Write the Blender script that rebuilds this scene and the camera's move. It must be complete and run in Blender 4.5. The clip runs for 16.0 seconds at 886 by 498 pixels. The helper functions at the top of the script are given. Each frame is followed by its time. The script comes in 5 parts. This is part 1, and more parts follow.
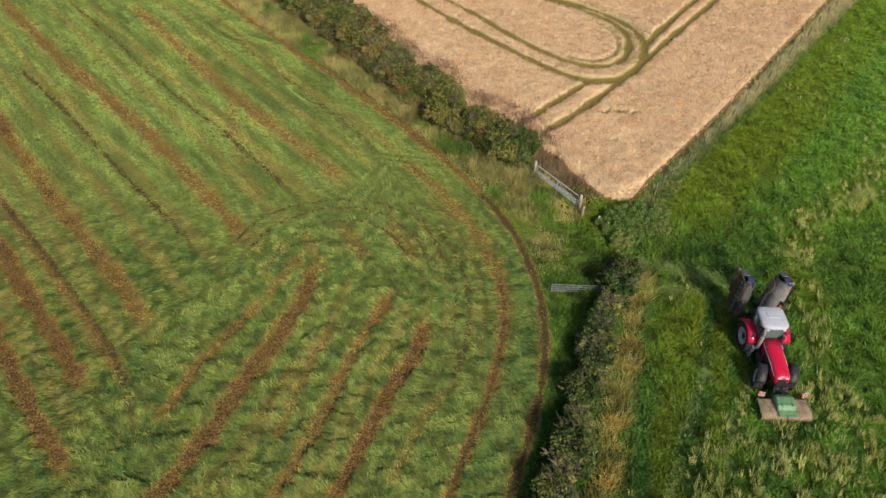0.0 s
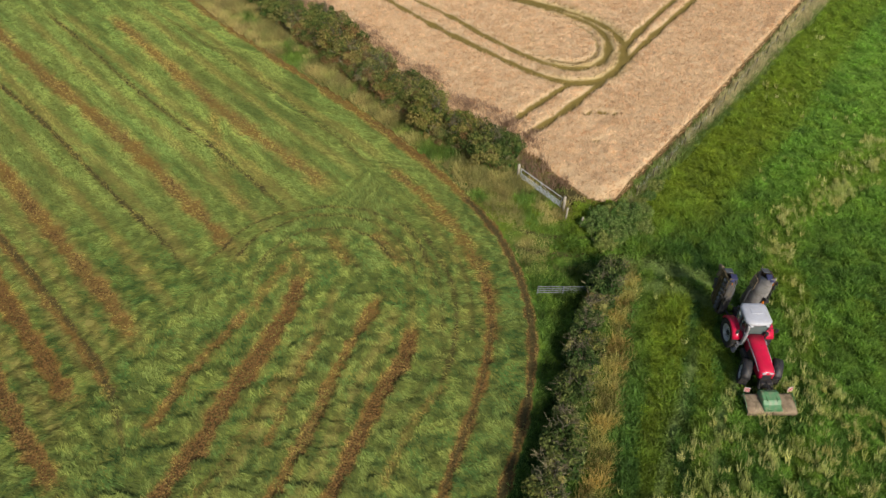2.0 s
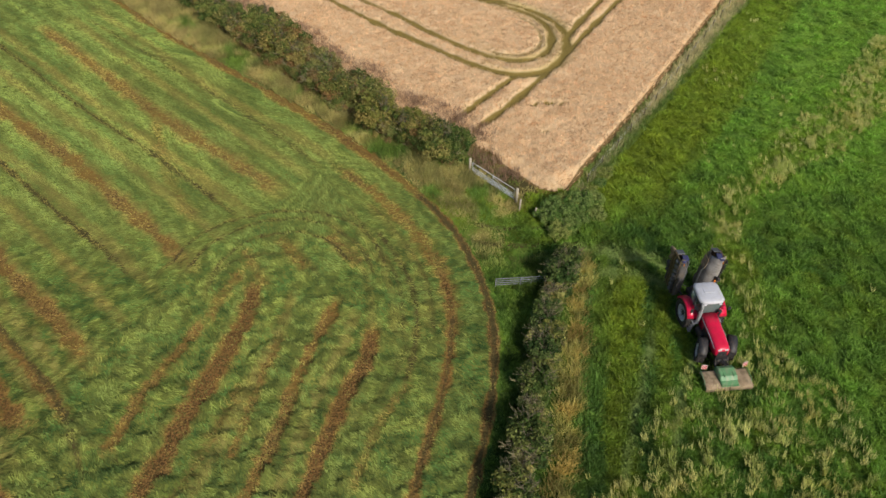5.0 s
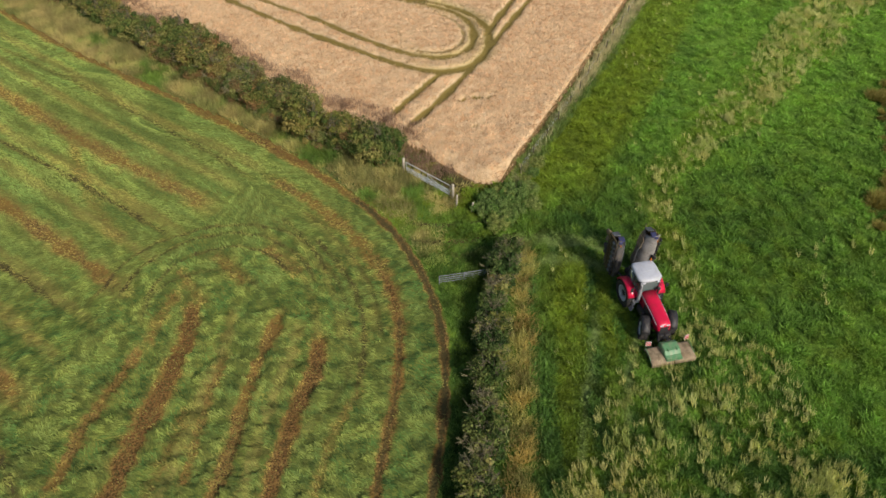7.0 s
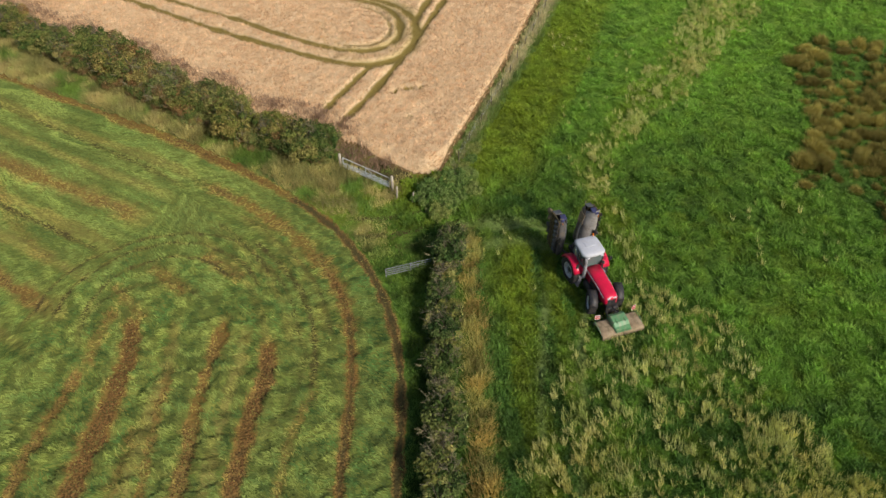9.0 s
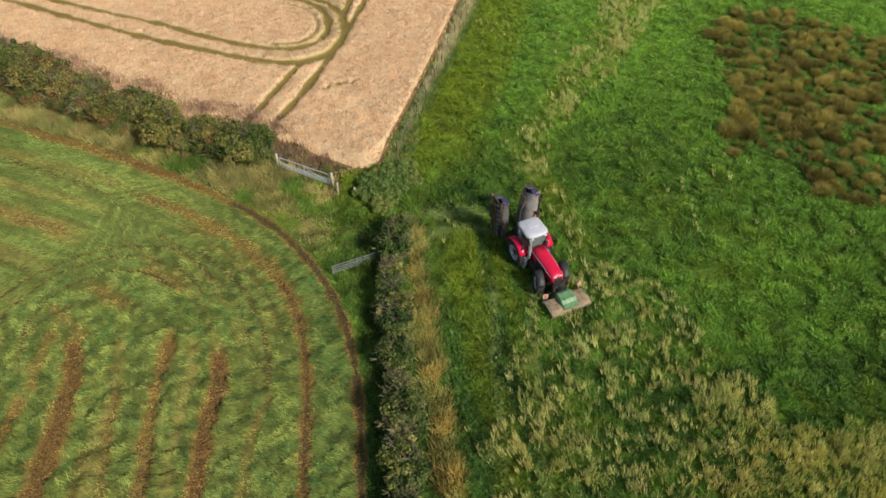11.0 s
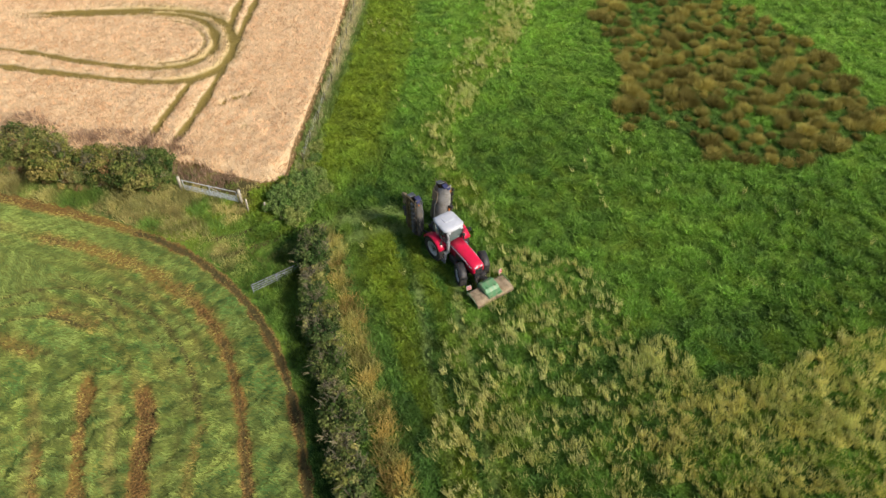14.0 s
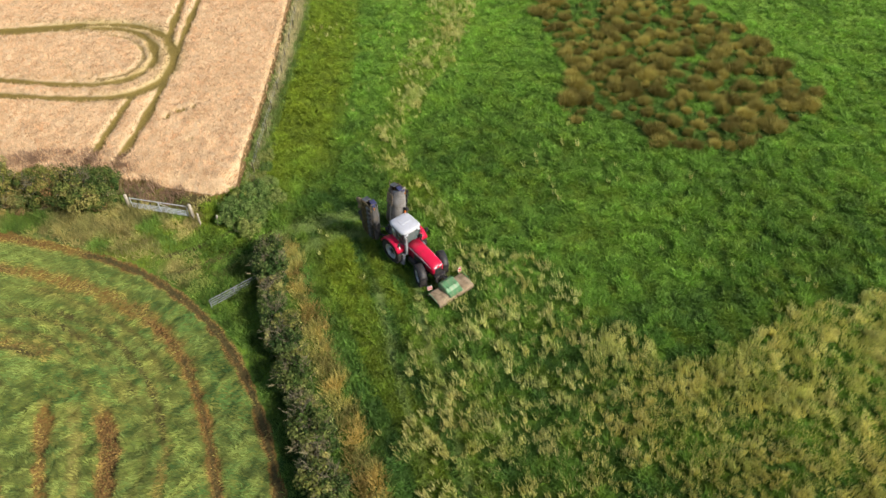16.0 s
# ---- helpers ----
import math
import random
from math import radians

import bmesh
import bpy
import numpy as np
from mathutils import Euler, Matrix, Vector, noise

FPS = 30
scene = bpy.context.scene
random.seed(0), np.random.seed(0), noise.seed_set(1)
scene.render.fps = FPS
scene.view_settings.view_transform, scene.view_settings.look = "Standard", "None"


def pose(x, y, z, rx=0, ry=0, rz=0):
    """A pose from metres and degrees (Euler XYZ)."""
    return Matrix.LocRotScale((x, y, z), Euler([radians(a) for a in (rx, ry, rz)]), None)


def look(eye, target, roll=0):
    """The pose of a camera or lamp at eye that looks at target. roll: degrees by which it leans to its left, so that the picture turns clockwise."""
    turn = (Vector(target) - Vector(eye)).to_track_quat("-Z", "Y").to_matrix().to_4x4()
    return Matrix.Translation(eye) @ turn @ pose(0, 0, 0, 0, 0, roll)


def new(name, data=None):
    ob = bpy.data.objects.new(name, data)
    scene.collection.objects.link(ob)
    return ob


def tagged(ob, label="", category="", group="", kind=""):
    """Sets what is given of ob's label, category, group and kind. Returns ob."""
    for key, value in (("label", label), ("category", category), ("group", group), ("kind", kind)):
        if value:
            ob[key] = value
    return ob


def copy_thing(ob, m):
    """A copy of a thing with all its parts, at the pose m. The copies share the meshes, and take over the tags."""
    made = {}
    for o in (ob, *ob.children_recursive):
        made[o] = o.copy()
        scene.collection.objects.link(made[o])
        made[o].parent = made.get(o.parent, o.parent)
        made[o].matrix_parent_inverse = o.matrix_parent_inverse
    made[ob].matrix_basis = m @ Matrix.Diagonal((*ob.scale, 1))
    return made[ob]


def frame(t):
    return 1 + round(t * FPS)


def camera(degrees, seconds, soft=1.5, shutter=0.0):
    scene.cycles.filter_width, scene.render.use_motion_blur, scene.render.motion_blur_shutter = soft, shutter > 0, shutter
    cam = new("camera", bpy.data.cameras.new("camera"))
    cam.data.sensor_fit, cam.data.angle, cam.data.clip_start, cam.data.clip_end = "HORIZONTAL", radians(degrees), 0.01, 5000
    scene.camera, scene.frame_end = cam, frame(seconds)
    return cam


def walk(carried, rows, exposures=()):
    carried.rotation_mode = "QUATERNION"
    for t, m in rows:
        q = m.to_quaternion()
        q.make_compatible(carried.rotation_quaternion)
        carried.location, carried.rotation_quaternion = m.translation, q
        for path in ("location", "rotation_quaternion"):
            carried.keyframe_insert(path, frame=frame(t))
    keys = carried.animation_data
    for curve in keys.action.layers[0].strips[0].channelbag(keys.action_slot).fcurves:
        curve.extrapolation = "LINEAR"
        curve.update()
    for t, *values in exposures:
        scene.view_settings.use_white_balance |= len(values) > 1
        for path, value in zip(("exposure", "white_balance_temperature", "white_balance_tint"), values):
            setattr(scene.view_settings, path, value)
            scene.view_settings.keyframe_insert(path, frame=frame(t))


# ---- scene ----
# camera: a drone that hovers about 37 m up and slowly turns
cam = camera(64.4, 16.0, soft=1.5)
PATH = [
    (0.0, -0.13, 0.06, 37.11, 45.76, 0.20, -0.32),
    (0.5, -0.12, 0.03, 37.15, 45.70, 0.19, -0.67),
    (1.0, -0.09, 0.01, 37.20, 45.60, -0.02, -0.95),
    (1.5, -0.06, 0.00, 37.25, 45.52, -0.16, -1.30),
    (2.0, -0.03, -0.01, 37.30, 45.47, -0.14, -1.82),
    (2.5, -0.02, 0.01, 37.33, 45.51, -0.07, -2.26),
    (3.0, -0.01, 0.06, 37.33, 45.59, 0.02, -2.85),
    (5.5, -0.01, 0.08, 37.22, 45.72, 0.09, -8.43),
    (6.0, -0.00, 0.09, 37.21, 45.68, 0.07, -10.19),
    (6.5, 0.02, 0.12, 37.17, 45.69, 0.13, -11.98),
    (7.0, 0.05, 0.15, 37.11, 45.74, 0.09, -13.72),
    (7.5, 0.09, 0.14, 36.97, 45.78, 0.01, -15.27),
    (8.0, 0.10, 0.13, 36.81, 45.88, -0.02, -16.88),
    (8.5, 0.09, 0.09, 36.65, 45.90, -0.13, -18.44),
    (9.0, 0.09, 0.06, 36.56, 46.03, -0.10, -20.09),
    (11.5, 0.11, -0.15, 36.59, 46.75, -0.16, -27.95),
    (12.0, 0.10, -0.15, 36.62, 46.76, -0.14, -29.61),
    (12.5, 0.10, -0.15, 36.66, 46.81, -0.11, -31.12),
    (13.0, 0.08, -0.13, 36.71, 46.84, -0.09, -32.77),
    (13.5, 0.04, -0.11, 36.77, 46.87, -0.06, -34.43),
    (14.0, 0.00, -0.09, 36.82, 46.90, 0.04, -36.12),
    (14.5, -0.03, -0.09, 36.86, 46.87, 0.09, -37.63),
    (15.0, -0.06, -0.06, 36.90, 46.86, 0.10, -39.29),
    (15.5, -0.12, -0.05, 36.94, 46.86, 0.08, -40.74),
    (16.0, -0.15, -0.03, 36.96, 46.90, 0.21, -41.37),
]
walk(cam, [(t, pose(x, y, z, 90 - pitch, 0, yaw) @ pose(0, 0, 0, 0, 0, roll)) for t, x, y, z, pitch, roll, yaw in PATH],
     [(0.0, 0.03), (7.0, 0.02), (11.5, 0.21), (16.0, 0.48)])

# light: a hazy late-summer sun behind the camera, to its right, and the sky
SUN_X, SUN_Y, SUN_EL = 0.38, -0.92, 38.0
world = bpy.data.worlds.new("sky")
scene.world = world
world.use_nodes = True
wn = world.node_tree.nodes
sky = wn.new("ShaderNodeTexSky")
sky.sky_type, sky.sun_disc = "NISHITA", False
sky.sun_elevation, sky.sun_rotation = radians(SUN_EL), math.atan2(SUN_X, SUN_Y)
sky.dust_density = 2.5
wn["Background"].inputs["Strength"].default_value = 0.09
world.node_tree.links.new(sky.outputs["Color"], wn["Background"].inputs["Color"])
sun = new("sun", bpy.data.lights.new("sun", "SUN"))
sun.data.energy, sun.data.angle, sun.data.color = 3.35, radians(8.0), (1.0, 0.93, 0.84)
el = radians(SUN_EL)
flat = math.hypot(SUN_X, SUN_Y)
sun.matrix_world = look((SUN_X / flat * math.cos(el) * 90, SUN_Y / flat * math.cos(el) * 90, math.sin(el) * 90), (0, 0, 0))


# ---- materials ----
def col(r, g, b, k=1.0):
    """Linear colour from everyday 0 to 255 values."""
    return tuple(k * (((c / 255 + 0.055) / 1.055) ** 2.4 if c > 10 else c / 255 / 12.92) for c in (r, g, b)) + (1.0,)


class Nodes:
    """A short way to write node materials."""

    def __init__(self, name):
        self.mat = bpy.data.materials.new(name)
        self.mat.use_nodes = True
        self.tree = self.mat.node_tree
        self.bsdf = self.tree.nodes["Principled BSDF"]
        self.out = self.tree.nodes["Material Output"]

    def add(self, kind, **values):
        n = self.tree.nodes.new(kind)
        for k, v in values.items():
            n.inputs[k.replace("_", " ")].default_value = v
        return n

    def link(self, a, b):
        self.tree.links.new(a, b)

    def coords(self, scale=(1, 1, 1), turn=0.0):
        c = self.add("ShaderNodeTexCoord")
        m = self.add("ShaderNodeMapping", Scale=scale, Rotation=(0, 0, turn))
        self.link(c.outputs["Object"], m.inputs["Vector"])
        return m.outputs["Vector"]

    def noise(self, scale, detail=4.0, vector=None, rough=0.55):
        n = self.add("ShaderNodeTexNoise", Scale=scale, Detail=detail, Roughness=rough)
        if vector is None:
            vector = self.coords()
        self.link(vector, n.inputs["Vector"])
        return n.outputs["Fac"]

    def steps(self, fac, lo, hi):
        """Smooth 0 to 1 between lo and hi."""
        m = self.tree.nodes.new("ShaderNodeMapRange")
        m.interpolation_type = "SMOOTHSTEP"
        m.inputs["From Min"].default_value, m.inputs["From Max"].default_value = lo, hi
        self.link(fac, m.inputs["Value"])
        return m.outputs["Result"]

    def maths(self, op, a, b):
        m = self.tree.nodes.new("ShaderNodeMath")
        m.operation = op
        for i, v in enumerate((a, b)):
            if isinstance(v, (int, float)):
                m.inputs[i].default_value = v
            else:
                self.link(v, m.inputs[i])
        return m.outputs[0]

    def mix(self, fac, a, b, blend="MIX"):
        m = self.tree.nodes.new("ShaderNodeMix")
        m.data_type, m.blend_type = "RGBA", blend
        for slot, v in ((0, fac), (6, a), (7, b)):
            if isinstance(v, (int, float, tuple)):
                m.inputs[slot].default_value = v
            else:
                self.link(v, m.inputs[slot])
        return m.outputs[2]

    def attribute(self, name):
        a = self.tree.nodes.new("ShaderNodeAttribute")
        a.attribute_name = name
        return a

    def bump(self, height, strength, distance=0.02):
        b = self.add("ShaderNodeBump", Strength=strength, Distance=distance)
        self.link(height, b.inputs["Height"])
        self.link(b.outputs["Normal"], self.bsdf.inputs["Normal"])

    def done(self, color, rough=0.9, metal=0.0, spec=0.3):
        if isinstance(color, tuple):
            self.bsdf.inputs["Base Color"].default_value = color
        else:
            self.link(color, self.bsdf.inputs["Base Color"])
        if isinstance(rough, (int, float)):
            self.bsdf.inputs["Roughness"].default_value = rough
        else:
            self.link(rough, self.bsdf.inputs["Roughness"])
        self.bsdf.inputs["Metallic"].default_value = metal
        self.bsdf.inputs["Specular IOR Level"].default_value = spec
        return self.mat


def worn(name, c1, c2, scale=3.0, rough=0.5, metal=0.0, bump=0.1, dirt=None, dirt_amount=0.5, spec=0.5):
    """Two tones at a large and a small scale, with dirt in blotches."""
    n = Nodes(name)
    big, small = n.noise(scale, 5), n.noise(scale * 9, 3)
    c = n.mix(n.steps(big, 0.3, 0.7), c1, c2)
    c = n.mix(n.maths("MULTIPLY", small, 0.35), c, tuple(0.55 * v for v in c1[:3]) + (1,))
    if dirt:
        c = n.mix(n.maths("MULTIPLY", n.steps(n.noise(scale * 1.7, 6), 0.45, 0.65), dirt_amount), c, dirt)
    n.bump(small, bump, 0.01)
    return n.done(c, n.maths("ADD", n.maths("MULTIPLY", big, 0.3), rough - 0.15), metal, spec)


def leafy(name, through_light=0.35, rough=0.6, spec=0.25, gain=1.0, varied=False):
    """Leaves and blades: the colour comes from each plant's own tone, and some light passes through."""
    n = Nodes(name)
    tone = n.attribute("tone").outputs["Color"]
    fine = n.noise(7.0, 3)
    c = n.mix(1.0, tone, n.mix(fine, (0.75 * gain, 0.75 * gain, 0.75 * gain, 1), (1.2 * gain, 1.2 * gain, 1.2 * gain, 1)), "MULTIPLY")
    if varied:
        info = n.tree.nodes.new("ShaderNodeObjectInfo").outputs["Random"]
        cast = n.mix(n.steps(info, 0.0, 0.45), (0.66, 0.80, 0.72, 1), (0.98, 1.0, 0.96, 1))
        c = n.mix(1.0, c, n.mix(n.steps(info, 0.5, 1.0), cast, (1.2, 1.06, 0.96, 1)), "MULTIPLY")
    n.done(c, rough, 0.0, spec)
    t = n.add("ShaderNodeBsdfTranslucent")
    n.link(c, t.inputs["Color"])
    m = n.add("ShaderNodeMixShader", Fac=through_light)
    n.link(n.bsdf.outputs[0], m.inputs[1])
    n.link(t.outputs[0], m.inputs[2])
    n.link(m.outputs[0], n.out.inputs["Surface"])
    return n.mat


def rush_material():
    """Dry stalks that differ from tuft to tuft, from ochre to dark russet."""
    n = Nodes("rush stalks")
    tone = n.attribute("tone").outputs["Color"]
    info = n.tree.nodes.new("ShaderNodeObjectInfo").outputs["Random"]
    cast = n.mix(n.steps(info, 0.0, 0.5), (0.55, 0.56, 0.48, 1), (0.88, 0.92, 0.78, 1))
    cast = n.mix(n.steps(info, 0.6, 1.0), cast, (1.2, 1.24, 1.05, 1))
    c = n.mix(1.0, tone, cast, "MULTIPLY")
    n.done(c, 0.75, 0.0, 0.15)
    t = n.add("ShaderNodeBsdfTranslucent")
    n.link(c, t.inputs["Color"])
    m = n.add("ShaderNodeMixShader", Fac=0.25)
    n.link(n.bsdf.outputs[0], m.inputs[1])
    n.link(t.outputs[0], m.inputs[2])
    n.link(m.outputs[0], n.out.inputs["Surface"])
    return n.mat


def ground_material():
    """Mown stubble, bare strips, rough meadow soil; masks say which cover grows where."""
    n = Nodes("field ground")
    cover = n.attribute("cover")
    split = n.tree.nodes.new("ShaderNodeSeparateColor")
    n.link(cover.outputs["Color"], split.inputs["Color"])
    soil, meadow, line = split.outputs
    dry = cover.outputs["Alpha"]
    patch, clump, fine = n.noise(0.22, 5), n.noise(2.6, 5), n.noise(14.0, 4)
    green = n.mix(n.steps(patch, 0.35, 0.65), col(104, 118, 52), col(126, 130, 62))
    green = n.mix(n.maths("MULTIPLY", n.steps(clump, 0.35, 0.68), 0.6), green, col(82, 102, 48))
    green = n.mix(n.maths("MULTIPLY", n.steps(fine, 0.5, 0.75), 0.55), green, col(150, 150, 84))
    earth = n.mix(n.steps(n.noise(9.0, 3, rough=0.4), 0.35, 0.65), col(84, 68, 38), col(158, 130, 74))
    earth = n.mix(n.steps(patch, 0.35, 0.65), earth, col(134, 106, 54))
    bare_earth = n.mix(n.steps(n.noise(9.0, 3, rough=0.4), 0.35, 0.65), col(80, 60, 35), col(136, 100, 57))
    earth = n.mix(n.steps(n.maths("ADD", soil, n.maths("MULTIPLY", n.maths("SUBTRACT", clump, 0.5), 0.4)), 0.8, 1.1), earth, bare_earth)
    tone = n.attribute("tone").outputs["Color"]
    # meadow soil is the grass tone darkened, painted-in shade beneath the blades
    shade = n.mix(n.steps(clump, 0.3, 0.7), (0.5, 0.5, 0.5, 1), (0.8, 0.8, 0.8, 1))
    rough_grass = n.mix(1.0, tone, n.mix(n.maths("MULTIPLY", n.steps(fine, 0.4, 0.8), 0.5), shade, (1, 1, 1, 1)), "MULTIPLY")
    c = n.mix(meadow, green, rough_grass)
    c = n.mix(n.maths("MULTIPLY", dry, n.steps(clump, 0.05, 0.45)), c, n.mix(fine, col(132, 118, 66), col(168, 150, 90)))
    edge = n.maths("ADD", soil, n.maths("MULTIPLY", n.maths("SUBTRACT", clump, 0.5), 1.1))
    c = n.mix(n.steps(edge, 0.22, 0.72), c, earth)
    edge = n.maths("ADD", line, n.maths("MULTIPLY", n.maths("SUBTRACT", clump, 0.5), 0.7))
    c = n.mix(n.steps(edge, 0.2, 0.85), c, n.mix(fine, col(62, 62, 34), col(96, 84, 52)))
    clod = n.maths("MULTIPLY", n.noise(6.5, 2), n.maths("MULTIPLY", soil, 2.5))
    n.bump(n.maths("ADD", n.maths("ADD", fine, clod), n.maths("MULTIPLY", clump, 2.0)), 0.8, 0.07)
    return n.done(c, 0.95, 0.0, 0.15)


def wheat_material():
    n = Nodes("ripe wheat")
    cover = n.attribute("cover")
    split = n.tree.nodes.new("ShaderNodeSeparateColor")
    n.link(cover.outputs["Color"], split.inputs["Color"])
    tram, flat_, side = split.outputs
    patch, clump, fine = n.noise(0.16, 5), n.noise(1.6, 6, rough=0.7), n.noise(9.0, 5, rough=0.7)
    c = n.mix(n.steps(patch, 0.35, 0.65), col(218, 186, 142), col(228, 198, 154))
    c = n.mix(n.steps(clump, 0.40, 0.72), c, col(230, 204, 164))
    c = n.mix(n.maths("MULTIPLY", n.steps(fine, 0.5, 0.66), 0.4), c, col(172, 124, 86))
    c = n.mix(n.steps(flat_, 0.2, 0.9), c, n.mix(fine, col(176, 164, 98), col(206, 186, 122)))
    c = n.mix(n.steps(tram, 0.35, 0.9), c, n.mix(fine, col(112, 98, 46), col(150, 130, 70)))
    c = n.mix(n.maths("MULTIPLY", side, n.steps(clump, 0.45, 0.7)), c, n.mix(fine, col(150, 112, 86), col(184, 146, 112)))
    c = n.mix(n.steps(side, 0.9, 1.4), c, n.mix(fine, col(92, 74, 46), col(140, 116, 76)))
    n.bump(n.maths("ADD", fine, n.maths("MULTIPLY", clump, 1.5)), 0.9, 0.10)
    return n.done(c, 0.9, 0.0, 0.2)


GROUND = ground_material()
WHEAT = wheat_material()
GRASS = leafy("grass blades")
STRAW = leafy("dry stalks", 0.25, 0.7)
CUT = leafy("cut grass", 0.15, 0.75)
RUSH = rush_material()
LEAF = leafy("hedge leaves", 0.3, 0.7, 0.12, varied=True)
BARK = worn("grey bark", col(122, 114, 88), col(92, 86, 66), 6, 0.9, bump=0.6)
TWIG = worn("pale dry twigs", col(160, 152, 112), col(124, 114, 84), 6, 0.9, bump=0.4)
RED = worn("red paint", col(224, 26, 72), col(206, 22, 62), 2.0, 0.32, dirt=col(130, 70, 50), dirt_amount=0.18, bump=0.02)
WHITE = worn("white roof", col(206, 208, 214), col(190, 192, 200), 1.5, 0.45, dirt=col(170, 166, 156), dirt_amount=0.25, bump=0.03)
RIM = worn("pale grey rim paint", col(206, 206, 204), col(184, 182, 178), 4, 0.5, dirt=col(120, 104, 80), dirt_amount=0.5, bump=0.05)
TYRE = worn("dusty tyre rubber", col(38, 38, 40), col(52, 50, 48), 5, 0.85, dirt=col(86, 74, 56), dirt_amount=0.5, bump=0.3)
BLACK = worn("black metal", col(34, 35, 38), col(50, 50, 54), 4, 0.55, dirt=col(92, 80, 62), dirt_amount=0.4)
GREY = worn("grey steel", col(128, 130, 132), col(104, 106, 108), 5, 0.45, 0.6, dirt=col(96, 84, 66), dirt_amount=0.4)
SILVER = worn("silver paint", col(186, 186, 188), col(160, 160, 164), 5, 0.45, 0.2, dirt=col(110, 100, 86), dirt_amount=0.35)
GALV = worn("galvanised steel", col(222, 224, 226), col(196, 200, 204), 6, 0.5, 0.1, bump=0.05)
GALV_DULL = worn("dull galvanised steel", col(160, 164, 166), col(132, 136, 138), 6, 0.6, 0.2, bump=0.05)
WOOD = worn("weathered wood", col(196, 186, 168), col(158, 146, 126), 7, 0.9, bump=0.5)
MOWER_GREEN = worn("green mower paint", col(104, 152, 104), col(84, 134, 88), 2.5, 0.5, dirt=col(140, 136, 110), dirt_amount=0.55)
CANVAS = worn("dirty beige canvas", col(168, 148, 120), col(140, 120, 94), 2.2, 0.9, bump=0.3, dirt=col(104, 92, 68), dirt_amount=0.6)
DARKCANVAS = worn("dark grey canvas", col(96, 92, 88), col(66, 64, 64), 2.0, 0.85, bump=0.3, dirt=col(120, 108, 86), dirt_amount=0.5)
GREYCANVAS = worn("dusty grey canvas", col(160, 156, 150), col(128, 124, 120), 2.0, 0.85, bump=0.3, dirt=col(96, 86, 68), dirt_amount=0.5)
BROWNCANVAS = worn("brown-grey canvas", col(122, 110, 96), col(96, 86, 76), 2.0, 0.85, bump=0.3, dirt=col(70, 62, 52), dirt_amount=0.5)
BLUE = worn("dark blue plastic", col(58, 62, 104), col(42, 44, 70), 3, 0.6)
RUST = worn("rusty cutter bar", col(108, 90, 62), col(82, 68, 48), 5, 0.8, 0.2, bump=0.4, dirt=col(60, 80, 40), dirt_amount=0.5)
TINE = worn("yellowish tines", col(132, 116, 76), col(100, 86, 54), 6, 0.7, dirt=col(70, 66, 40), dirt_amount=0.5)
WARN_RED = worn("red warning stripe", col(196, 48, 40), col(176, 44, 40), 4, 0.6)
WARN_WHITE = worn("white warning stripe", col(226, 222, 214), col(206, 202, 194), 4, 0.6)
LAMP = worn("clear lamp glass", col(214, 216, 220), col(190, 194, 200), 8, 0.15)
AMBER = worn("amber plastic", col(214, 120, 30), col(196, 104, 24), 6, 0.3)


def glass_material():
    n = Nodes("tinted cab glass")
    n.done(col(150, 168, 164), 0.08, 0.0, 0.5)
    n.bsdf.inputs["Transmission Weight"].default_value = 0.6
    n.bsdf.inputs["IOR"].default_value = 1.45
    return n.mat


GLASS = glass_material()


# ---- building helpers ----
def thing(name, m, label, category, group="", kind=""):
    """An Empty at a thing's base; its parts are children."""
    ob = new(name)
    ob.matrix_basis = m
    return tagged(ob, label, category, group, kind)


def part(name, bm, material, parent, label=""):
    """Links a bmesh as one mesh object under a thing or a part."""
    me = bpy.data.meshes.new(name)
    bm.to_mesh(me)
    bm.free()
    me.materials.append(material)
    ob = new(name, me)
    ob.parent = parent
    return tagged(ob, label)


def fast_mesh(name, verts, faces, material, tone=None, smooth=False, attribute="tone"):
    """A mesh from arrays: verts (n, 3), faces (m, k); tone (n, 4) is a colour for each point."""
    me = bpy.data.meshes.new(name)
    k = faces.shape[1]
    me.vertices.add(len(verts))
    me.vertices.foreach_set("co", np.ascontiguousarray(verts, dtype=np.float32).ravel())
    me.loops.add(faces.size)
    me.loops.foreach_set("vertex_index", np.ascontiguousarray(faces, dtype=np.int32).ravel())
    me.polygons.add(len(faces))
    me.polygons.foreach_set("loop_start", np.arange(0, faces.size, k, dtype=np.int32))
    me.polygons.foreach_set("loop_total", np.full(len(faces), k, dtype=np.int32))
    if smooth:
        me.polygons.foreach_set("use_smooth", np.ones(len(faces), dtype=bool))
    if tone is not None:
        me.attributes.new(attribute, "FLOAT_COLOR", "POINT").data.foreach_set("color", np.ascontiguousarray(tone, dtype=np.float32).ravel())
    me.update(calc_edges=True)
    me.validate()
    me.materials.append(material)
    return me


def lattice(ix, iy, seed):
    """Random numbers 0 to 1 on whole-number places."""
    h = (ix.astype(np.int64) * 374761393 + iy.astype(np.int64) * 668265263 + seed * 974634777) & 0xFFFFFFFF
    h = ((h ^ (h >> 13)) * 1274126177) & 0xFFFFFFFF
    return ((h ^ (h >> 16)) & 0xFFFF) / 65535.0


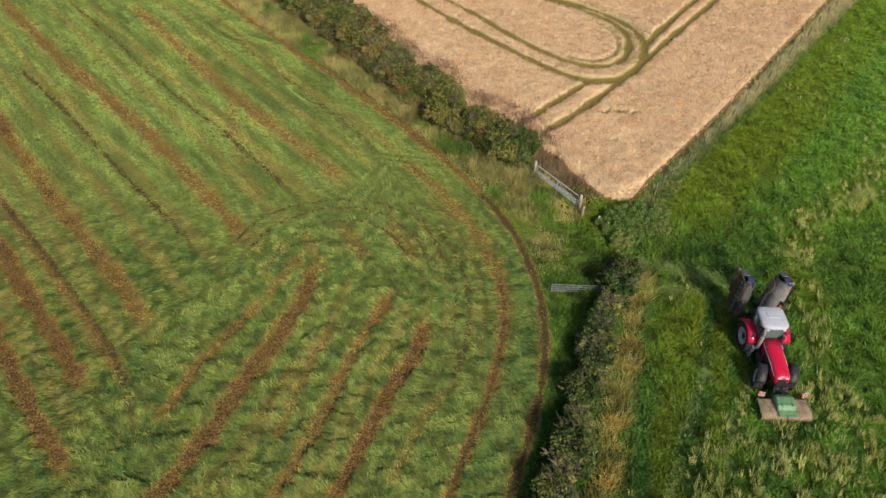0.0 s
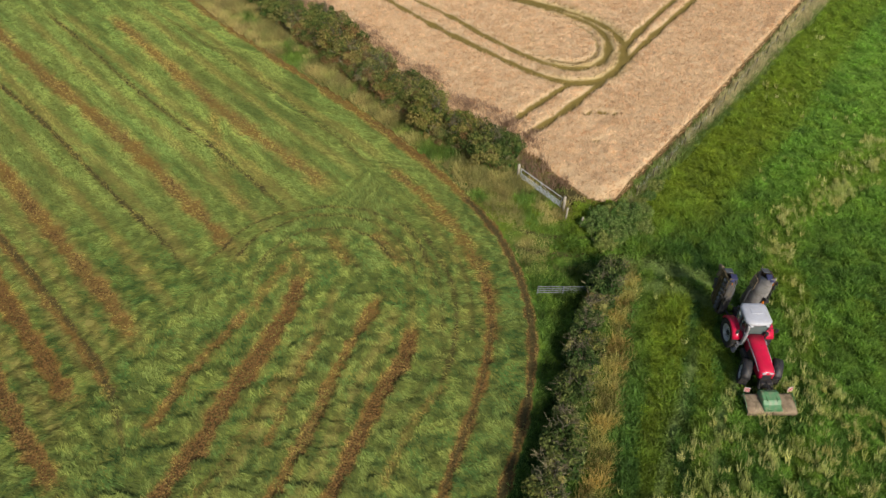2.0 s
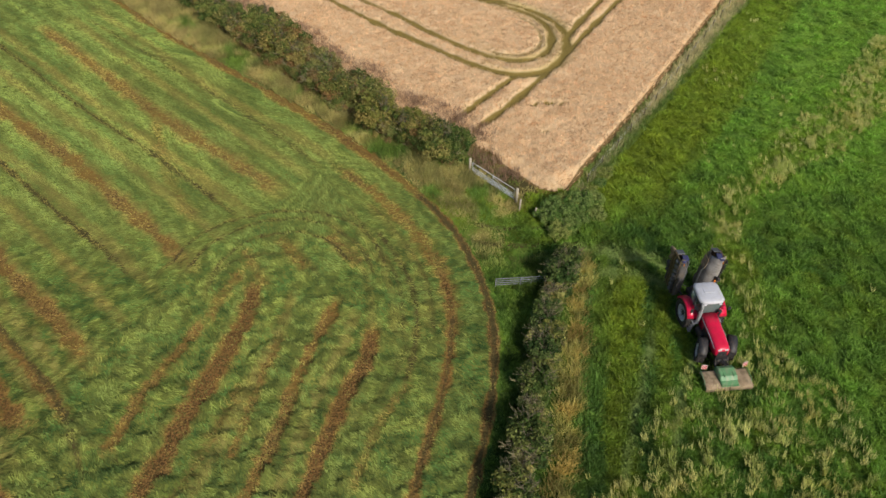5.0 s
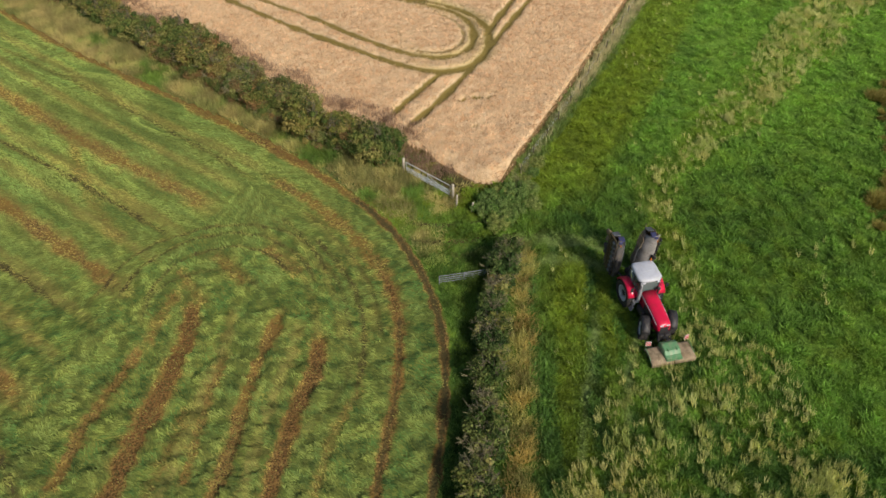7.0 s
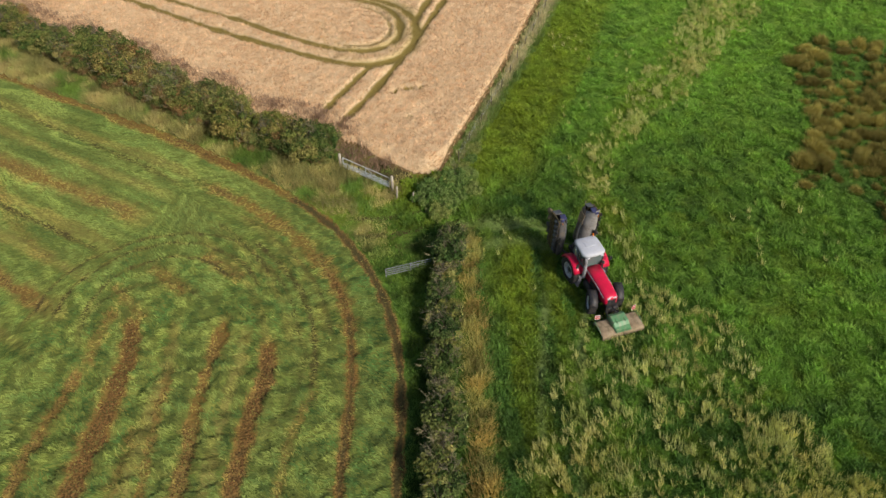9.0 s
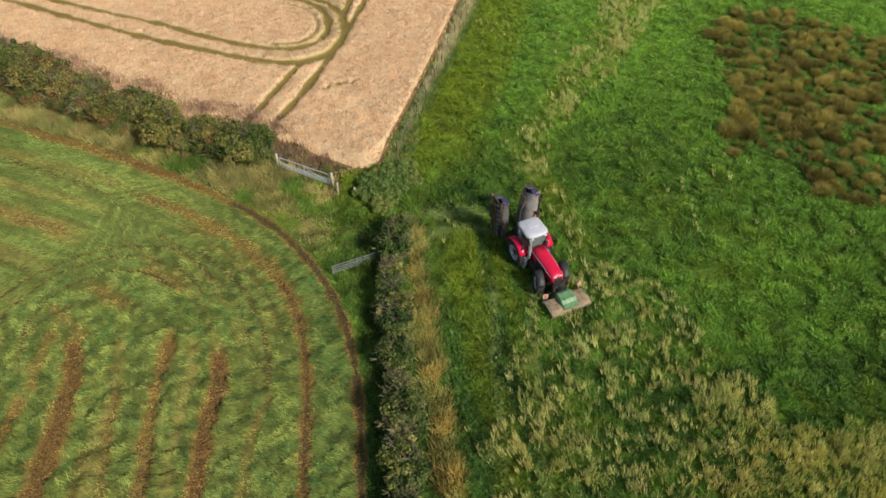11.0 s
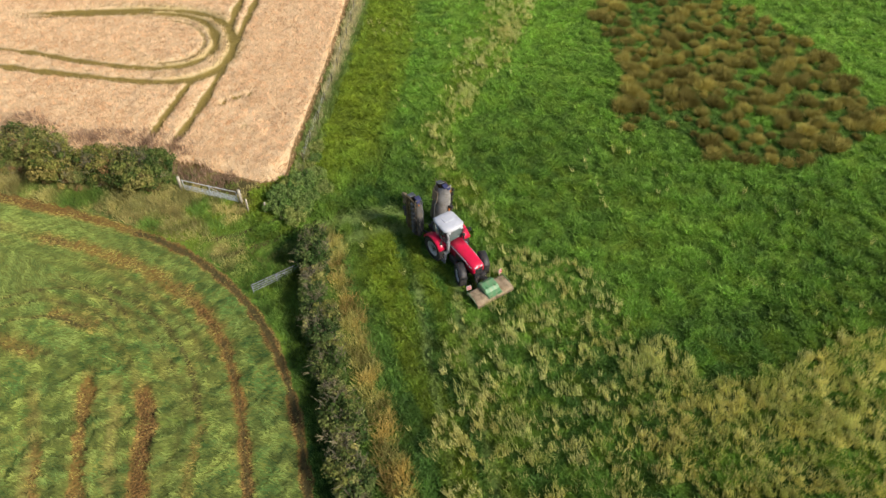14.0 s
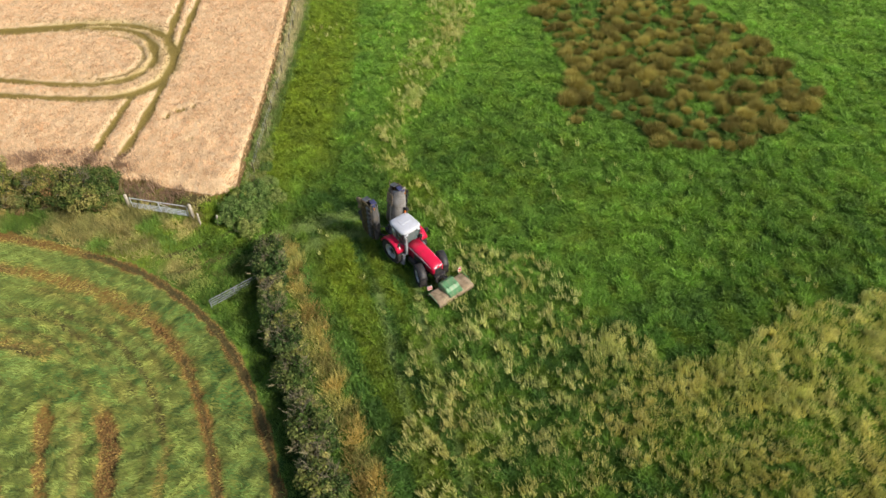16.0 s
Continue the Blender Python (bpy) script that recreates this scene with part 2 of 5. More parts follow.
def grain(x, y, size, seed=0, octaves=3):
    """Smooth uneven values round 0.5, with patches about that many metres wide."""
    out, weight, total = 0.0, 1.0, 0.0
    for o in range(octaves):
        fx, fy = x / size * 2 ** o, y / size * 2 ** o
        ix, iy = np.floor(fx), np.floor(fy)
        ux, uy = fx - ix, fy - iy
        ux, uy = ux * ux * (3 - 2 * ux), uy * uy * (3 - 2 * uy)
        s = seed * 17 + o
        a, b = lattice(ix, iy, s), lattice(ix + 1, iy, s)
        c, d = lattice(ix, iy + 1, s), lattice(ix + 1, iy + 1, s)
        out = out + weight * ((a * (1 - ux) + b * ux) * (1 - uy) + (c * (1 - ux) + d * ux) * uy)
        total += weight
        weight *= 0.55
    return out / total


def smooth(v, lo, hi):
    u = np.clip((v - lo) / (hi - lo), 0, 1)
    return u * u * (3 - 2 * u)


def rounded(points, rounds=2):
    """Cuts the corners of a line of points."""
    p = np.array(points, dtype=float)
    for _ in range(rounds):
        q = np.empty((2 * len(p) - 2, 2))
        q[0::2], q[1::2] = 0.75 * p[:-1] + 0.25 * p[1:], 0.25 * p[:-1] + 0.75 * p[1:]
        p = np.vstack([p[:1], q, p[-1:]])
    return p


def off_line(x, y, points):
    """The distance of places from a line of points, and how far along it (0 to 1) the nearest place lies."""
    p = rounded(points)
    best, along = np.full(np.shape(x), 1e9), np.zeros(np.shape(x))
    lengths = np.hypot(*(p[1:] - p[:-1]).T)
    start = np.concatenate([[0], np.cumsum(lengths)])
    near = (x > p[:, 0].min() - 6) & (x < p[:, 0].max() + 6) & (y > p[:, 1].min() - 6) & (y < p[:, 1].max() + 6)
    xs, ys = x[near], y[near]
    b, al = best[near], along[near]
    for i in range(len(p) - 1):
        d = p[i + 1] - p[i]
        u = np.clip(((xs - p[i, 0]) * d[0] + (ys - p[i, 1]) * d[1]) / max(lengths[i] ** 2, 1e-9), 0, 1)
        r = np.hypot(xs - p[i, 0] - u * d[0], ys - p[i, 1] - u * d[1])
        hit = r < b
        b[hit], al[hit] = r[hit], (start[i] + u[hit] * lengths[i]) / start[-1]
    best[near], along[near] = b, al
    return best, along


# ---- the plan: field edges as x over y ----
EDGE_Y = (-60, 8, 17, 21, 23.3, 25.8, 28.4, 30.9, 33.4, 36.5, 39.6, 42.6, 46.5, 50, 54, 57.6, 61.6, 66, 71.3, 75.2, 95, 140)
EDGE_X = (-14, 0.2, 3.6, 5.2, 5.9, 6.5, 7.0, 7.0, 6.7, 6.0, 4.7, 3.1, 0.9, -2.1, -5.2, -8.7, -12.4, -16.4, -21.5, -24.5, -40, -76)
WHEAT_Y = (41.3, 42.0, 44.8, 47.0, 49.0, 52.0, 57.0, 65.6, 74.3, 95, 140)
WHEAT_L = (14.4, 12.6, 10.6, 9.2, 6.2, 2.4, -2.2, -8.8, -15.2, -31.5, -68)
WHEAT_RY = (41.0, 44.7, 47.1, 52.8, 60.8, 65.6, 74.4, 95, 140)
WHEAT_R = (14.7, 17.9, 20.1, 25.1, 31.8, 35.8, 43.2, 60.8, 100)
HEDGE_SY = (2, 10, 15, 20, 28.5, 33.0)
HEDGE_SX = (1.6, 4.3, 6.0, 7.7, 10.2, 12.4)


def mown(x, y):
    """How far inside the mown field a place lies, in metres across."""
    return np.interp(y, EDGE_Y, EDGE_X) - x


def in_wheat(x, y):
    """How far inside the wheat a place lies, in metres."""
    d = np.minimum((x - np.interp(y, WHEAT_Y, WHEAT_L)) * 0.8, (np.interp(y, WHEAT_RY, WHEAT_R) - x) * 0.72)
    return np.where(y < 41.3, -1.0, d)


# bare strips between the swaths: points, half width, strength
STRIPS = [
    ([(-34.2, 74), (-30.6, 69.6), (-20.3, 57.1), (-13.9, 50.2), (-9.4, 45.6), (-7.8, 43.6)], 0.56, 0.62),
    ([(-50, 76), (-38.6, 63.2), (-27.3, 52.1), (-22.3, 46.5), (-18.4, 41.9), (-13.8, 36.3)], 0.56, 0.78),
    ([(-52, 67), (-39.4, 52.1), (-34.5, 46.1), (-26.7, 37.4), (-20.9, 30.9), (-19.1, 28.5)], 0.54, 0.92),
    ([(-44, 49.5), (-32.5, 36.3), (-26.5, 29.4), (-22.0, 24.1)], 0.58, 1.15),
    ([(-36, 36.5), (-28.7, 27.6), (-24.3, 22.2), (-21.0, 18.6)], 0.55, 1.15),
    ([(-16.8, 15), (-14.4, 19.6), (-13.3, 22.1), (-11.9, 25.7), (-10.3, 29.3), (-9.2, 32.6), (-9.4, 34.6)], 0.62, 1.15),
]
STRIPS += [
    ([(-6.8, 15), (-5.1, 19.4), (-3.9, 22.3), (-3.0, 24.7), (-1.6, 26.8), (-1.1, 29.4)], 0.50, 1.15),
    ([(-9.8, 15.6), (-8.3, 19.5), (-7.0, 22.4), (-6.2, 25.6), (-4.7, 29.2), (-3.3, 32.2)], 0.44, 0.84),
    ([(-16.9, 22), (-15.5, 25.8), (-13.9, 28.4), (-12.4, 31.4)], 0.42, 0.74),
    ([(-3.4, 46.6), (-1.2, 44.2), (0.4, 41.9), (2.1, 39.0), (3.9, 34.6), (4.3, 31.6), (4.1, 28)], 0.56, 0.66),
    ([(-76, 141), (-24.5, 75.2), (-16.4, 65.9), (-8.7, 57.6), (-2.1, 50.0), (3.1, 42.6), (5.2, 38.6)], 0.46, 0.90),
]
STRIPS += [
    ([(2.4, 43.6), (4.4, 40.2), (6.0, 36.5), (7.0, 30.5), (6.5, 25.8), (5.2, 21.0), (3.6, 17.1), (0, 8)], 0.31, 1.25),
    ([(-10.3, 37.8), (-9.5, 36.0), (-8.5, 33.8)], 0.42, 0.5),
    ([(-7.8, 38.8), (-6.7, 37.0), (-5.6, 35.1)], 0.5, 0.5),
    ([(-19.5, 56), (-17.6, 47.6), (-14.2, 41.4)], 0.48, 0.38),
    ([(-13.8, 17), (-11.6, 20.6), (-9.4, 26)], 0.36, 0.42),
    ([(3.9, 34.4), (4.4, 30.4), (3.2, 24.5), (1.0, 19.2), (-0.6, 14)], 0.36, 1.0),
    ([(-9.8, 20.6), (-8.6, 24.8), (-7.9, 27.4), (-7.0, 29.6)], 0.34, 0.60),
    ([(-2.9, 18), (-1.2, 22.3), (0.9, 24.8)], 0.30, 0.45),
    ([(-41.6, 61.0), (-34.7, 54.3), (-27.4, 46.1), (-20.3, 38.7)], 0.20, 0.35),
    ([(-37.0, 43.9), (-31.5, 38.2), (-26.3, 32.4), (-21.4, 26.9), (-19.6, 24.6)], 0.38, 0.88),
    ([(-12.2, 31.2), (-11.3, 33.4), (-10.2, 35.6)], 0.40, 0.5),
    ([(-4.1, 38.6), (-3.0, 37.0), (-1.8, 35.2)], 0.5, 0.55),
]
# wheel marks pressed into the stubble
MARKS = [
    ([(-30, 75.2), (-22.6, 67.7), (-14.1, 58.1), (-7.0, 50.0), (-4.3, 46.1)], 0.2, 0.75),
    ([(-42, 75.4), (-34.0, 66.5), (-24.9, 56.1), (-18.9, 50.4), (-14.6, 45.4), (-10.5, 40.9)], 0.22, 0.95),
    ([(-41.6, 61.0), (-34.7, 54.3), (-27.4, 46.1), (-20.3, 38.7), (-17.8, 35.7)], 0.24, 1.0),
    ([(-35.0, 41.9), (-26.3, 32.9), (-20.4, 26.2), (-17.5, 20)], 0.22, 0.9),
    ([(-0.5, 38.7), (0.7, 36.3), (1.9, 32.5), (1.8, 28.4), (0.6, 24.5)], 0.24, 1.0),
    ([(-14.5, 35.7), (-13.3, 37.9), (-11.6, 39.6), (-9.3, 40.7), (-6.9, 40.7), (-4.4, 39.9), (-2.8, 38.5), (-1.4, 36.6), (-0.8, 34.0)], 0.17, 0.98),
]
MARKS += [
    ([(-9.2, 22.6), (-7.2, 21.8), (-5.2, 21.6), (-2.9, 22.5), (-1.2, 23.9), (0.2, 25.5), (1.2, 28.6)], 0.22, 0.6),
    ([(-12.6, 33), (-12.3, 35.6), (-10, 37.2), (-6, 36.8), (-4.6, 34)], 0.19, 0.8),
    ([(-21.5, 66.9), (-14.5, 58.8), (-5.8, 49.5), (-0.5, 43.6)], 0.16, 0.6),
    ([(-22, 27.6), (-18.4, 23.4), (-15.7, 21.0)], 0.2, 0.6),
]
MARKS = [(p, half * 1.1, (0.82 if k < 4 else 0.72) * strength) for k, (p, half, strength) in enumerate(MARKS)]
MARKS += [([(-12.6, 35), (-11.6, 37.0), (-10.3, 38.5), (-8.0, 39.4), (-5.6, 39.0), (-3.7, 37.7), (-2.5, 35.5)], 0.16, 0.75), ([(-16.2, 35.5), (-13.9, 39.7), (-11.1, 41.3), (-6.7, 41.8), (-2.5, 40.1), (-0.5, 37.4), (0.2, 34)], 0.17, 0.7)]
MARKS += [([(x - shift, y) for x, y in STRIPS[9][0][2:]], 0.2, 0.55) for shift in (1.3, 3.3)]
MARKS.append((STRIPS[11][0], 0.22, 0.8))
MARKS.append(([(4.4, 30.4), (3.2, 24.5), (1.0, 19.2), (-0.6, 14)], 0.18, 0.6))
# lines through the wheat: points, half width, strength
TRAMS = [
    ([(-12, 86), (-3.8, 75.7), (-1.6, 72.9), (3.1, 67.5), (7.5, 63.0), (10.5, 59.9), (13.5, 57.9), (15.6, 57.8), (17.7, 58.7), (19.6, 61.0), (20.7, 64.2), (20.3, 67.1), (19.0, 69.6), (16.9, 71.6), (13.5, 73.9), (4, 80)], 0.38, 1.0),
    ([(-9, 85), (-0.6, 75.5), (3.3, 71.4), (6.6, 67.0), (10.8, 62.4), (13.9, 60.5), (16.1, 60.4), (17.9, 61.6), (19.1, 64.3), (19.1, 67.2), (17.8, 69.6), (15.6, 71.6), (12.8, 73.7), (4, 79)], 0.36, 1.0),
    ([(12, 62.6), (14.1, 61.5), (16.0, 61.6), (17.4, 62.9), (18.1, 64.9), (17.7, 67.5), (16.2, 69.5)], 0.24, 0.7),
]
TRAMS += [
    ([(50, 97), (30.6, 74.4), (24.4, 67.0), (18.0, 59.0), (13.4, 53.9), (9.6, 50.4), (7, 48)], 0.32, 1.05),
    ([(48, 97), (28.3, 74.5), (21.1, 65.3), (19.2, 62.2)], 0.32, 1.05),
    ([(15.2, 58.4), (13.4, 57.3), (10.4, 54.5), (8.0, 52.0), (5, 49)], 0.32, 1.05),
    ([(14.5, 52.6), (15.2, 53.1)], 0.2, 1.0),
    ([(15.7, 53.2), (16.2, 52.7), (16.5, 53.0)], 0.24, 1.1),
    ([(16.9, 52.5), (17.5, 52.9)], 0.2, 0.9),
    ([(14.4, 48.5), (15.2, 48.8)], 0.2, 0.7),
    ([(11.4, 67.4), (11.3, 64.6), (12.8, 62.8)], 0.14, 0.4),
]


TRAMS = [(p, 1.18 * half, strength) for p, half, strength in TRAMS]


def resampled(points, count=7):
    p = rounded(points)
    far = np.concatenate([[0], np.cumsum(np.hypot(*(p[1:] - p[:-1]).T))])
    at = np.linspace(0, far[-1], count)
    return np.stack([np.interp(at, far, p[:, 0]), np.interp(at, far, p[:, 1])], 1)


# paler swath edges along and between the bare strips
PALE_STRIPS = [(p, 0.75, 0.6) for p, _, _ in STRIPS[:3]]
for first, second in zip(STRIPS[:4], STRIPS[1:5]):
    a, b = resampled(first[0]), resampled(second[0])
    for k in ((0.33, 0.66) if first is not STRIPS[3] else (0.5,)):
        PALE_STRIPS.append(([tuple(q) for q in a * (1 - k) + b * k], 0.42, 0.5))
for shift in (2.9, 5.8):
    PALE_STRIPS.append(([(x + 0.76 * shift, y + 0.65 * shift) for x, y in STRIPS[0][0]], 0.4, 0.5))
for first, second in ((STRIPS[5], STRIPS[7]), (STRIPS[7], STRIPS[6])):
    a, b = resampled(first[0]), resampled(second[0])
    PALE_STRIPS.append(([tuple(q) for q in (a + b) / 2], 0.35, 0.5))
for shift in (1.6, 3.9, 5.4):
    PALE_STRIPS.append(([(x - shift, y) for x, y in STRIPS[9][0][2:]], 0.28, 0.2))
# the tractor's earlier tracks through the meadow grass
TRACKS = [
    ([(13.2, 34.9), (14.8, 34.6), (16.6, 34.2), (18.6, 33.6), (20.6, 32.3)], 0.5, 1.0),
    ([(13.6, 32.7), (15.0, 32.5), (16.6, 32.2), (18.3, 31.8), (19.8, 30.3)], 0.5, 1.0),
    ([(17.2, 26.5), (14.4, 21.5), (13.0, 18.4), (11.3, 15.0), (10.0, 12.6), (7, 7)], 0.25, 0.8),
    ([(19.4, 25), (16.6, 20.6), (15.2, 17.4), (13.4, 14.0), (11.6, 10.6)], 0.25, 0.8),
]


# ---- ground: one sheet to the horizon, fine where the fields lie ----
def axis(lo, hi, step, far):
    inner = np.arange(lo, hi + step / 2, step)
    outer = np.array([1, 3, 7, 15, 32, 70, 150, 320, 700, 1500, far])
    return np.concatenate([lo - outer[::-1], inner, hi + outer])


def strip_mask(x, y, strips, rag=0.85):
    """How strongly the strips cover each place."""
    out = np.zeros(np.shape(x))
    ragged = grain(x, y, 0.6, 13, 2)
    for points, half, strength in strips:
        d, along = off_line(x, y, points)
        d = np.abs(d + rag * half * (ragged - 0.5))
        wave = half * (0.5 + 0.95 * grain(along * 45, d * 0 + half * 9, 1.0, 5, 2))
        ends = smooth(along, -0.02, 0.06) * smooth(1 - along, -0.02, 0.06)
        out = np.maximum(out, strength * ends * smooth(wave * 1.7 - d, 0, wave * 1.3) * (0.78 + 0.4 * grain(along * 30, d * 0 + half * 31, 1.0, 7, 3)))
    return out


def swath_turn(x, y):
    """The way the cut grass lies, as an angle."""
    inner = mown(x, y)
    slope = (np.interp(y + 1, EDGE_Y, EDGE_X) - np.interp(y - 1, EDGE_Y, EDGE_X)) / 2
    round_edge = np.arctan2(1.0, slope)
    split = np.interp(y, (10, 18, 22, 28, 36, 43, 60), (-20, -21, -22, -19.5, -14, -7.5, 5))
    straight = np.where(x < split, math.atan2(0.76, -0.65), math.atan2(0.93, 0.37))
    return np.where(inner < 6.0, round_edge, straight)


def lie_weights(x, y):
    """How far each of the three ways of mowing rules a place: round the edge, the far rows, the near rows."""
    split = np.interp(y, (10, 18, 22, 28, 36, 43, 60), (-20, -21, -22, -19.5, -14, -7.5, 5))
    ring = smooth(6.6 - mown(x, y), -0.6, 0.8)
    far = smooth(split - x, -1.0, 1.0)
    return ring, (1 - ring) * far, (1 - ring) * (1 - far)


def tussocks(x, y):
    """Lumps of loose cut grass, wider across the swath than along it."""
    slope = (np.interp(y + 1, EDGE_Y, EDGE_X) - np.interp(y - 1, EDGE_Y, EDGE_X)) / 2
    out = 0.0
    for weight, turn, seed in zip(lie_weights(x, y), (np.arctan2(1.0, slope), math.atan2(0.76, -0.65), math.atan2(0.93, 0.37)), (3, 5, 9)):
        if seed == 3:
            along, across = 1.5 * (y - 30) + 0 * x, mown(x, y)
        else:
            along, across = x * np.cos(turn) + y * np.sin(turn), -x * np.sin(turn) + y * np.cos(turn)
        bend = 0.9 * (grain(x, y, 2.6, seed + 20, 2) - 0.5)
        out = out + weight * grain(along * 1.3 + 0.35 * across + bend, across * 0.72 + bend, 1.0, seed, 3)
    return out


def field_relief(x, y, soil, line):
    """Heaps and hollows of the cut swaths."""
    turn = swath_turn(x, y)
    across = -x * np.sin(turn) + y * np.cos(turn)
    heaps = 0.5 + 1.7 * (tussocks(x, y) - 0.5) + 0.10 * np.sin(across * 2.17 + 2.5 * grain(x, y, 3.0, 12))
    bank = strip_mask(x, y, [(p, 2.0 * half, 1.0) for p, half, strength in STRIPS[:9]]) * (1 - np.clip(1.4 * soil, 0, 1))
    return 0.12 * bank + (0.46 - 0.28 * smooth(y, 26, 46)) * (1 - 0.45 * smooth(7 - mown(x, y), 0, 1.5)) * (heaps - 0.35) * (1 - 0.8 * np.clip(soil, 0, 1)) + 0.05 * (grain(x, y, 0.35, 4, 2) - 0.5) - 0.02 * np.clip(line, 0, 1) - 0.05 * np.clip(soil, 0, 1)


RUSH_EDGE = [(57, 48), (52.5, 45.1), (50.1, 41.2), (47.6, 36.6), (45.2, 33.7), (42.1, 32.4), (41.0, 29.3), (44.0, 28.2), (44.6, 25.9), (44.0, 23.2), (46.7, 19.8), (47.0, 17.4), (50, 17.8), (57.6, 17.0), (61, 17.6), (62.8, 22.0), (64.8, 26.4), (66.4, 31.1), (66, 38), (63, 44)]


def rush_ground(x, y):
    """Where the rushes stand: inside their outline, with gaps."""
    odd = np.zeros(np.shape(x), dtype=bool)
    for (ax, ay), (bx, by) in zip(RUSH_EDGE, RUSH_EDGE[1:] + RUSH_EDGE[:1]):
        cross = ((ay > y) != (by > y)) & (x < ax + (y - ay) / (by - ay) * (bx - ax))
        odd = odd ^ cross
    return odd * smooth(grain(x, y, 3.2, 23, 2) - 0.24 * smooth(x - 0.55 * y, 39, 47), 0.14, 0.28)


def ground():
    xs, ys = axis(-56, 84, 0.22, 2600), axis(-8, 96, 0.22, 2600)
    x, y = np.meshgrid(xs, ys)
    nx, ny = len(xs), len(ys)
    x, y = x.ravel(), y.ravel()
    inside = smooth(mown(x, y), -0.5, 0.6)
    soil, line = strip_mask(x, y, STRIPS), strip_mask(x, y, MARKS)
    # rough bank between the mown edge and the hedges, and the bare gateway beside the wheat
    dry = 0.8 * smooth(grain(x, y, 2.2, 8), 0.5, 0.75) * smooth(-mown(x, y), 0.4, 1.2) * smooth(5.5 + mown(x, y), 0, 1.5) * smooth(y, 33, 37)
    dry = np.maximum(dry, inside * strip_mask(x, y, PALE_STRIPS))
    wet = rush_ground(x, y)
    gate_d, _ = off_line(x, y, [(8.8, 46.2), (11.8, 41.6), (14.4, 40.6)])
    bare = 0.9 * smooth(1.6 - gate_d, 0, 0.9)
    soil = np.maximum(soil, 0.5 * bare)
    track, _ = off_line(x, y, [(3.5, 39.5), (8, 36.8), (13, 36.4), (18, 36.2)])
    line = np.maximum(line, 0.75 * smooth(0.45 - np.abs(track - 0.9), 0, 0.3) * smooth(x, 5, 8) * smooth(20 - x, 0, 5))
    line = np.maximum(line, 0.25 * wet)
    line = np.maximum(line, bare * smooth(grain(x, y, 1.2, 9), 0.3, 0.6))
    z = inside * field_relief(x, y, soil, line) + (1 - inside) * 0.08 * (grain(x, y, 2.5, 6) - 0.6)
    fine = (np.abs(x - 14) < 70.5) & (np.abs(y - 44) < 52.5)
    z = np.where(fine, z, 0)
    cover = np.stack([np.clip(soil, 0, 1), 1 - inside, np.clip(line, 0, 1), np.clip(dry, 0, 1)], axis=1)
    i = np.arange(nx * ny).reshape(ny, nx)
    faces = np.stack([i[:-1, :-1], i[:-1, 1:], i[1:, 1:], i[1:, :-1]], axis=-1).reshape(-1, 4)
    me = fast_mesh("ground", np.stack([x, y, z], axis=1), faces, GROUND, cover, True, "cover")
    me.attributes.new("tone", "FLOAT_COLOR", "POINT").data.foreach_set("color", with_alpha(meadow_tone(x, y)).astype(np.float32).ravel())
    return tagged(new("ground", me), "mown grass field and rough meadow with brown bare strips", "ground", kind="structure")


# ---- grass, as many small blades ----
def blades(x, y, z, height, width, lean, tone, count, spread, seed, droop=0.0, wind=(0.0, 0.0)):
    """Tufts at x, y: count blades each, one leaning triangle a blade. All but count may differ from tuft to tuft."""
    rng = np.random.default_rng(seed)
    n = len(x)
    rep = lambda v: np.repeat(np.broadcast_to(v, (n,)), count)
    a = rng.uniform(0, 2 * np.pi, n * count)
    r = rep(spread) * np.sqrt(rng.uniform(0, 1, n * count))
    bx, by, bz = rep(x) + r * np.cos(a), rep(y) + r * np.sin(a), rep(z)
    h = rep(height) * rng.uniform(0.55, 1.15, n * count)
    tip = a + rng.normal(0, 0.7, n * count)
    reach = h * rep(lean) * rng.uniform(0.3, 1.3, n * count)
    tx, ty = bx + reach * np.cos(tip) + wind[0] * h, by + reach * np.sin(tip) + wind[1] * h
    tz = bz + h * (1 - droop * rng.uniform(0, 1, n * count))
    w = rep(width) * rng.uniform(0.6, 1.3, n * count) / 2
    side = rng.uniform(0, 2 * np.pi, n * count)
    cx, cy = w * np.cos(side), w * np.sin(side)
    v = np.empty((n * count, 3, 3), dtype=np.float32)
    v[:, 0] = np.stack([bx - cx, by - cy, bz - 0.03], 1)
    v[:, 1] = np.stack([bx + cx, by + cy, bz - 0.03], 1)
    v[:, 2] = np.stack([tx, ty, tz], 1)
    t = np.repeat(np.asarray(tone, dtype=np.float32), count, axis=0) * rng.uniform(0.75, 1.25, (n * count, 1))
    t = np.repeat(t, 3, axis=0)
    t[:, 3] = 1
    return v.reshape(-1, 3), np.arange(n * count * 3).reshape(-1, 3), t


def tones(weights, colours):
    """Mixes colours by weights, place by place."""
    w = np.stack(weights, 1)
    w = w / np.maximum(w.sum(1, keepdims=True), 1e-6)
    return w @ np.array(colours)


def scatter(lo_x, hi_x, lo_y, hi_y, per_metre, seed):
    rng = np.random.default_rng(seed)
    n = int((hi_x - lo_x) * (hi_y - lo_y) * per_metre)
    return rng.uniform(lo_x, hi_x, n), rng.uniform(lo_y, hi_y, n), rng.uniform(0, 1, n)


def hedge_x(y):
    return np.interp(y, HEDGE_SY, HEDGE_SX)


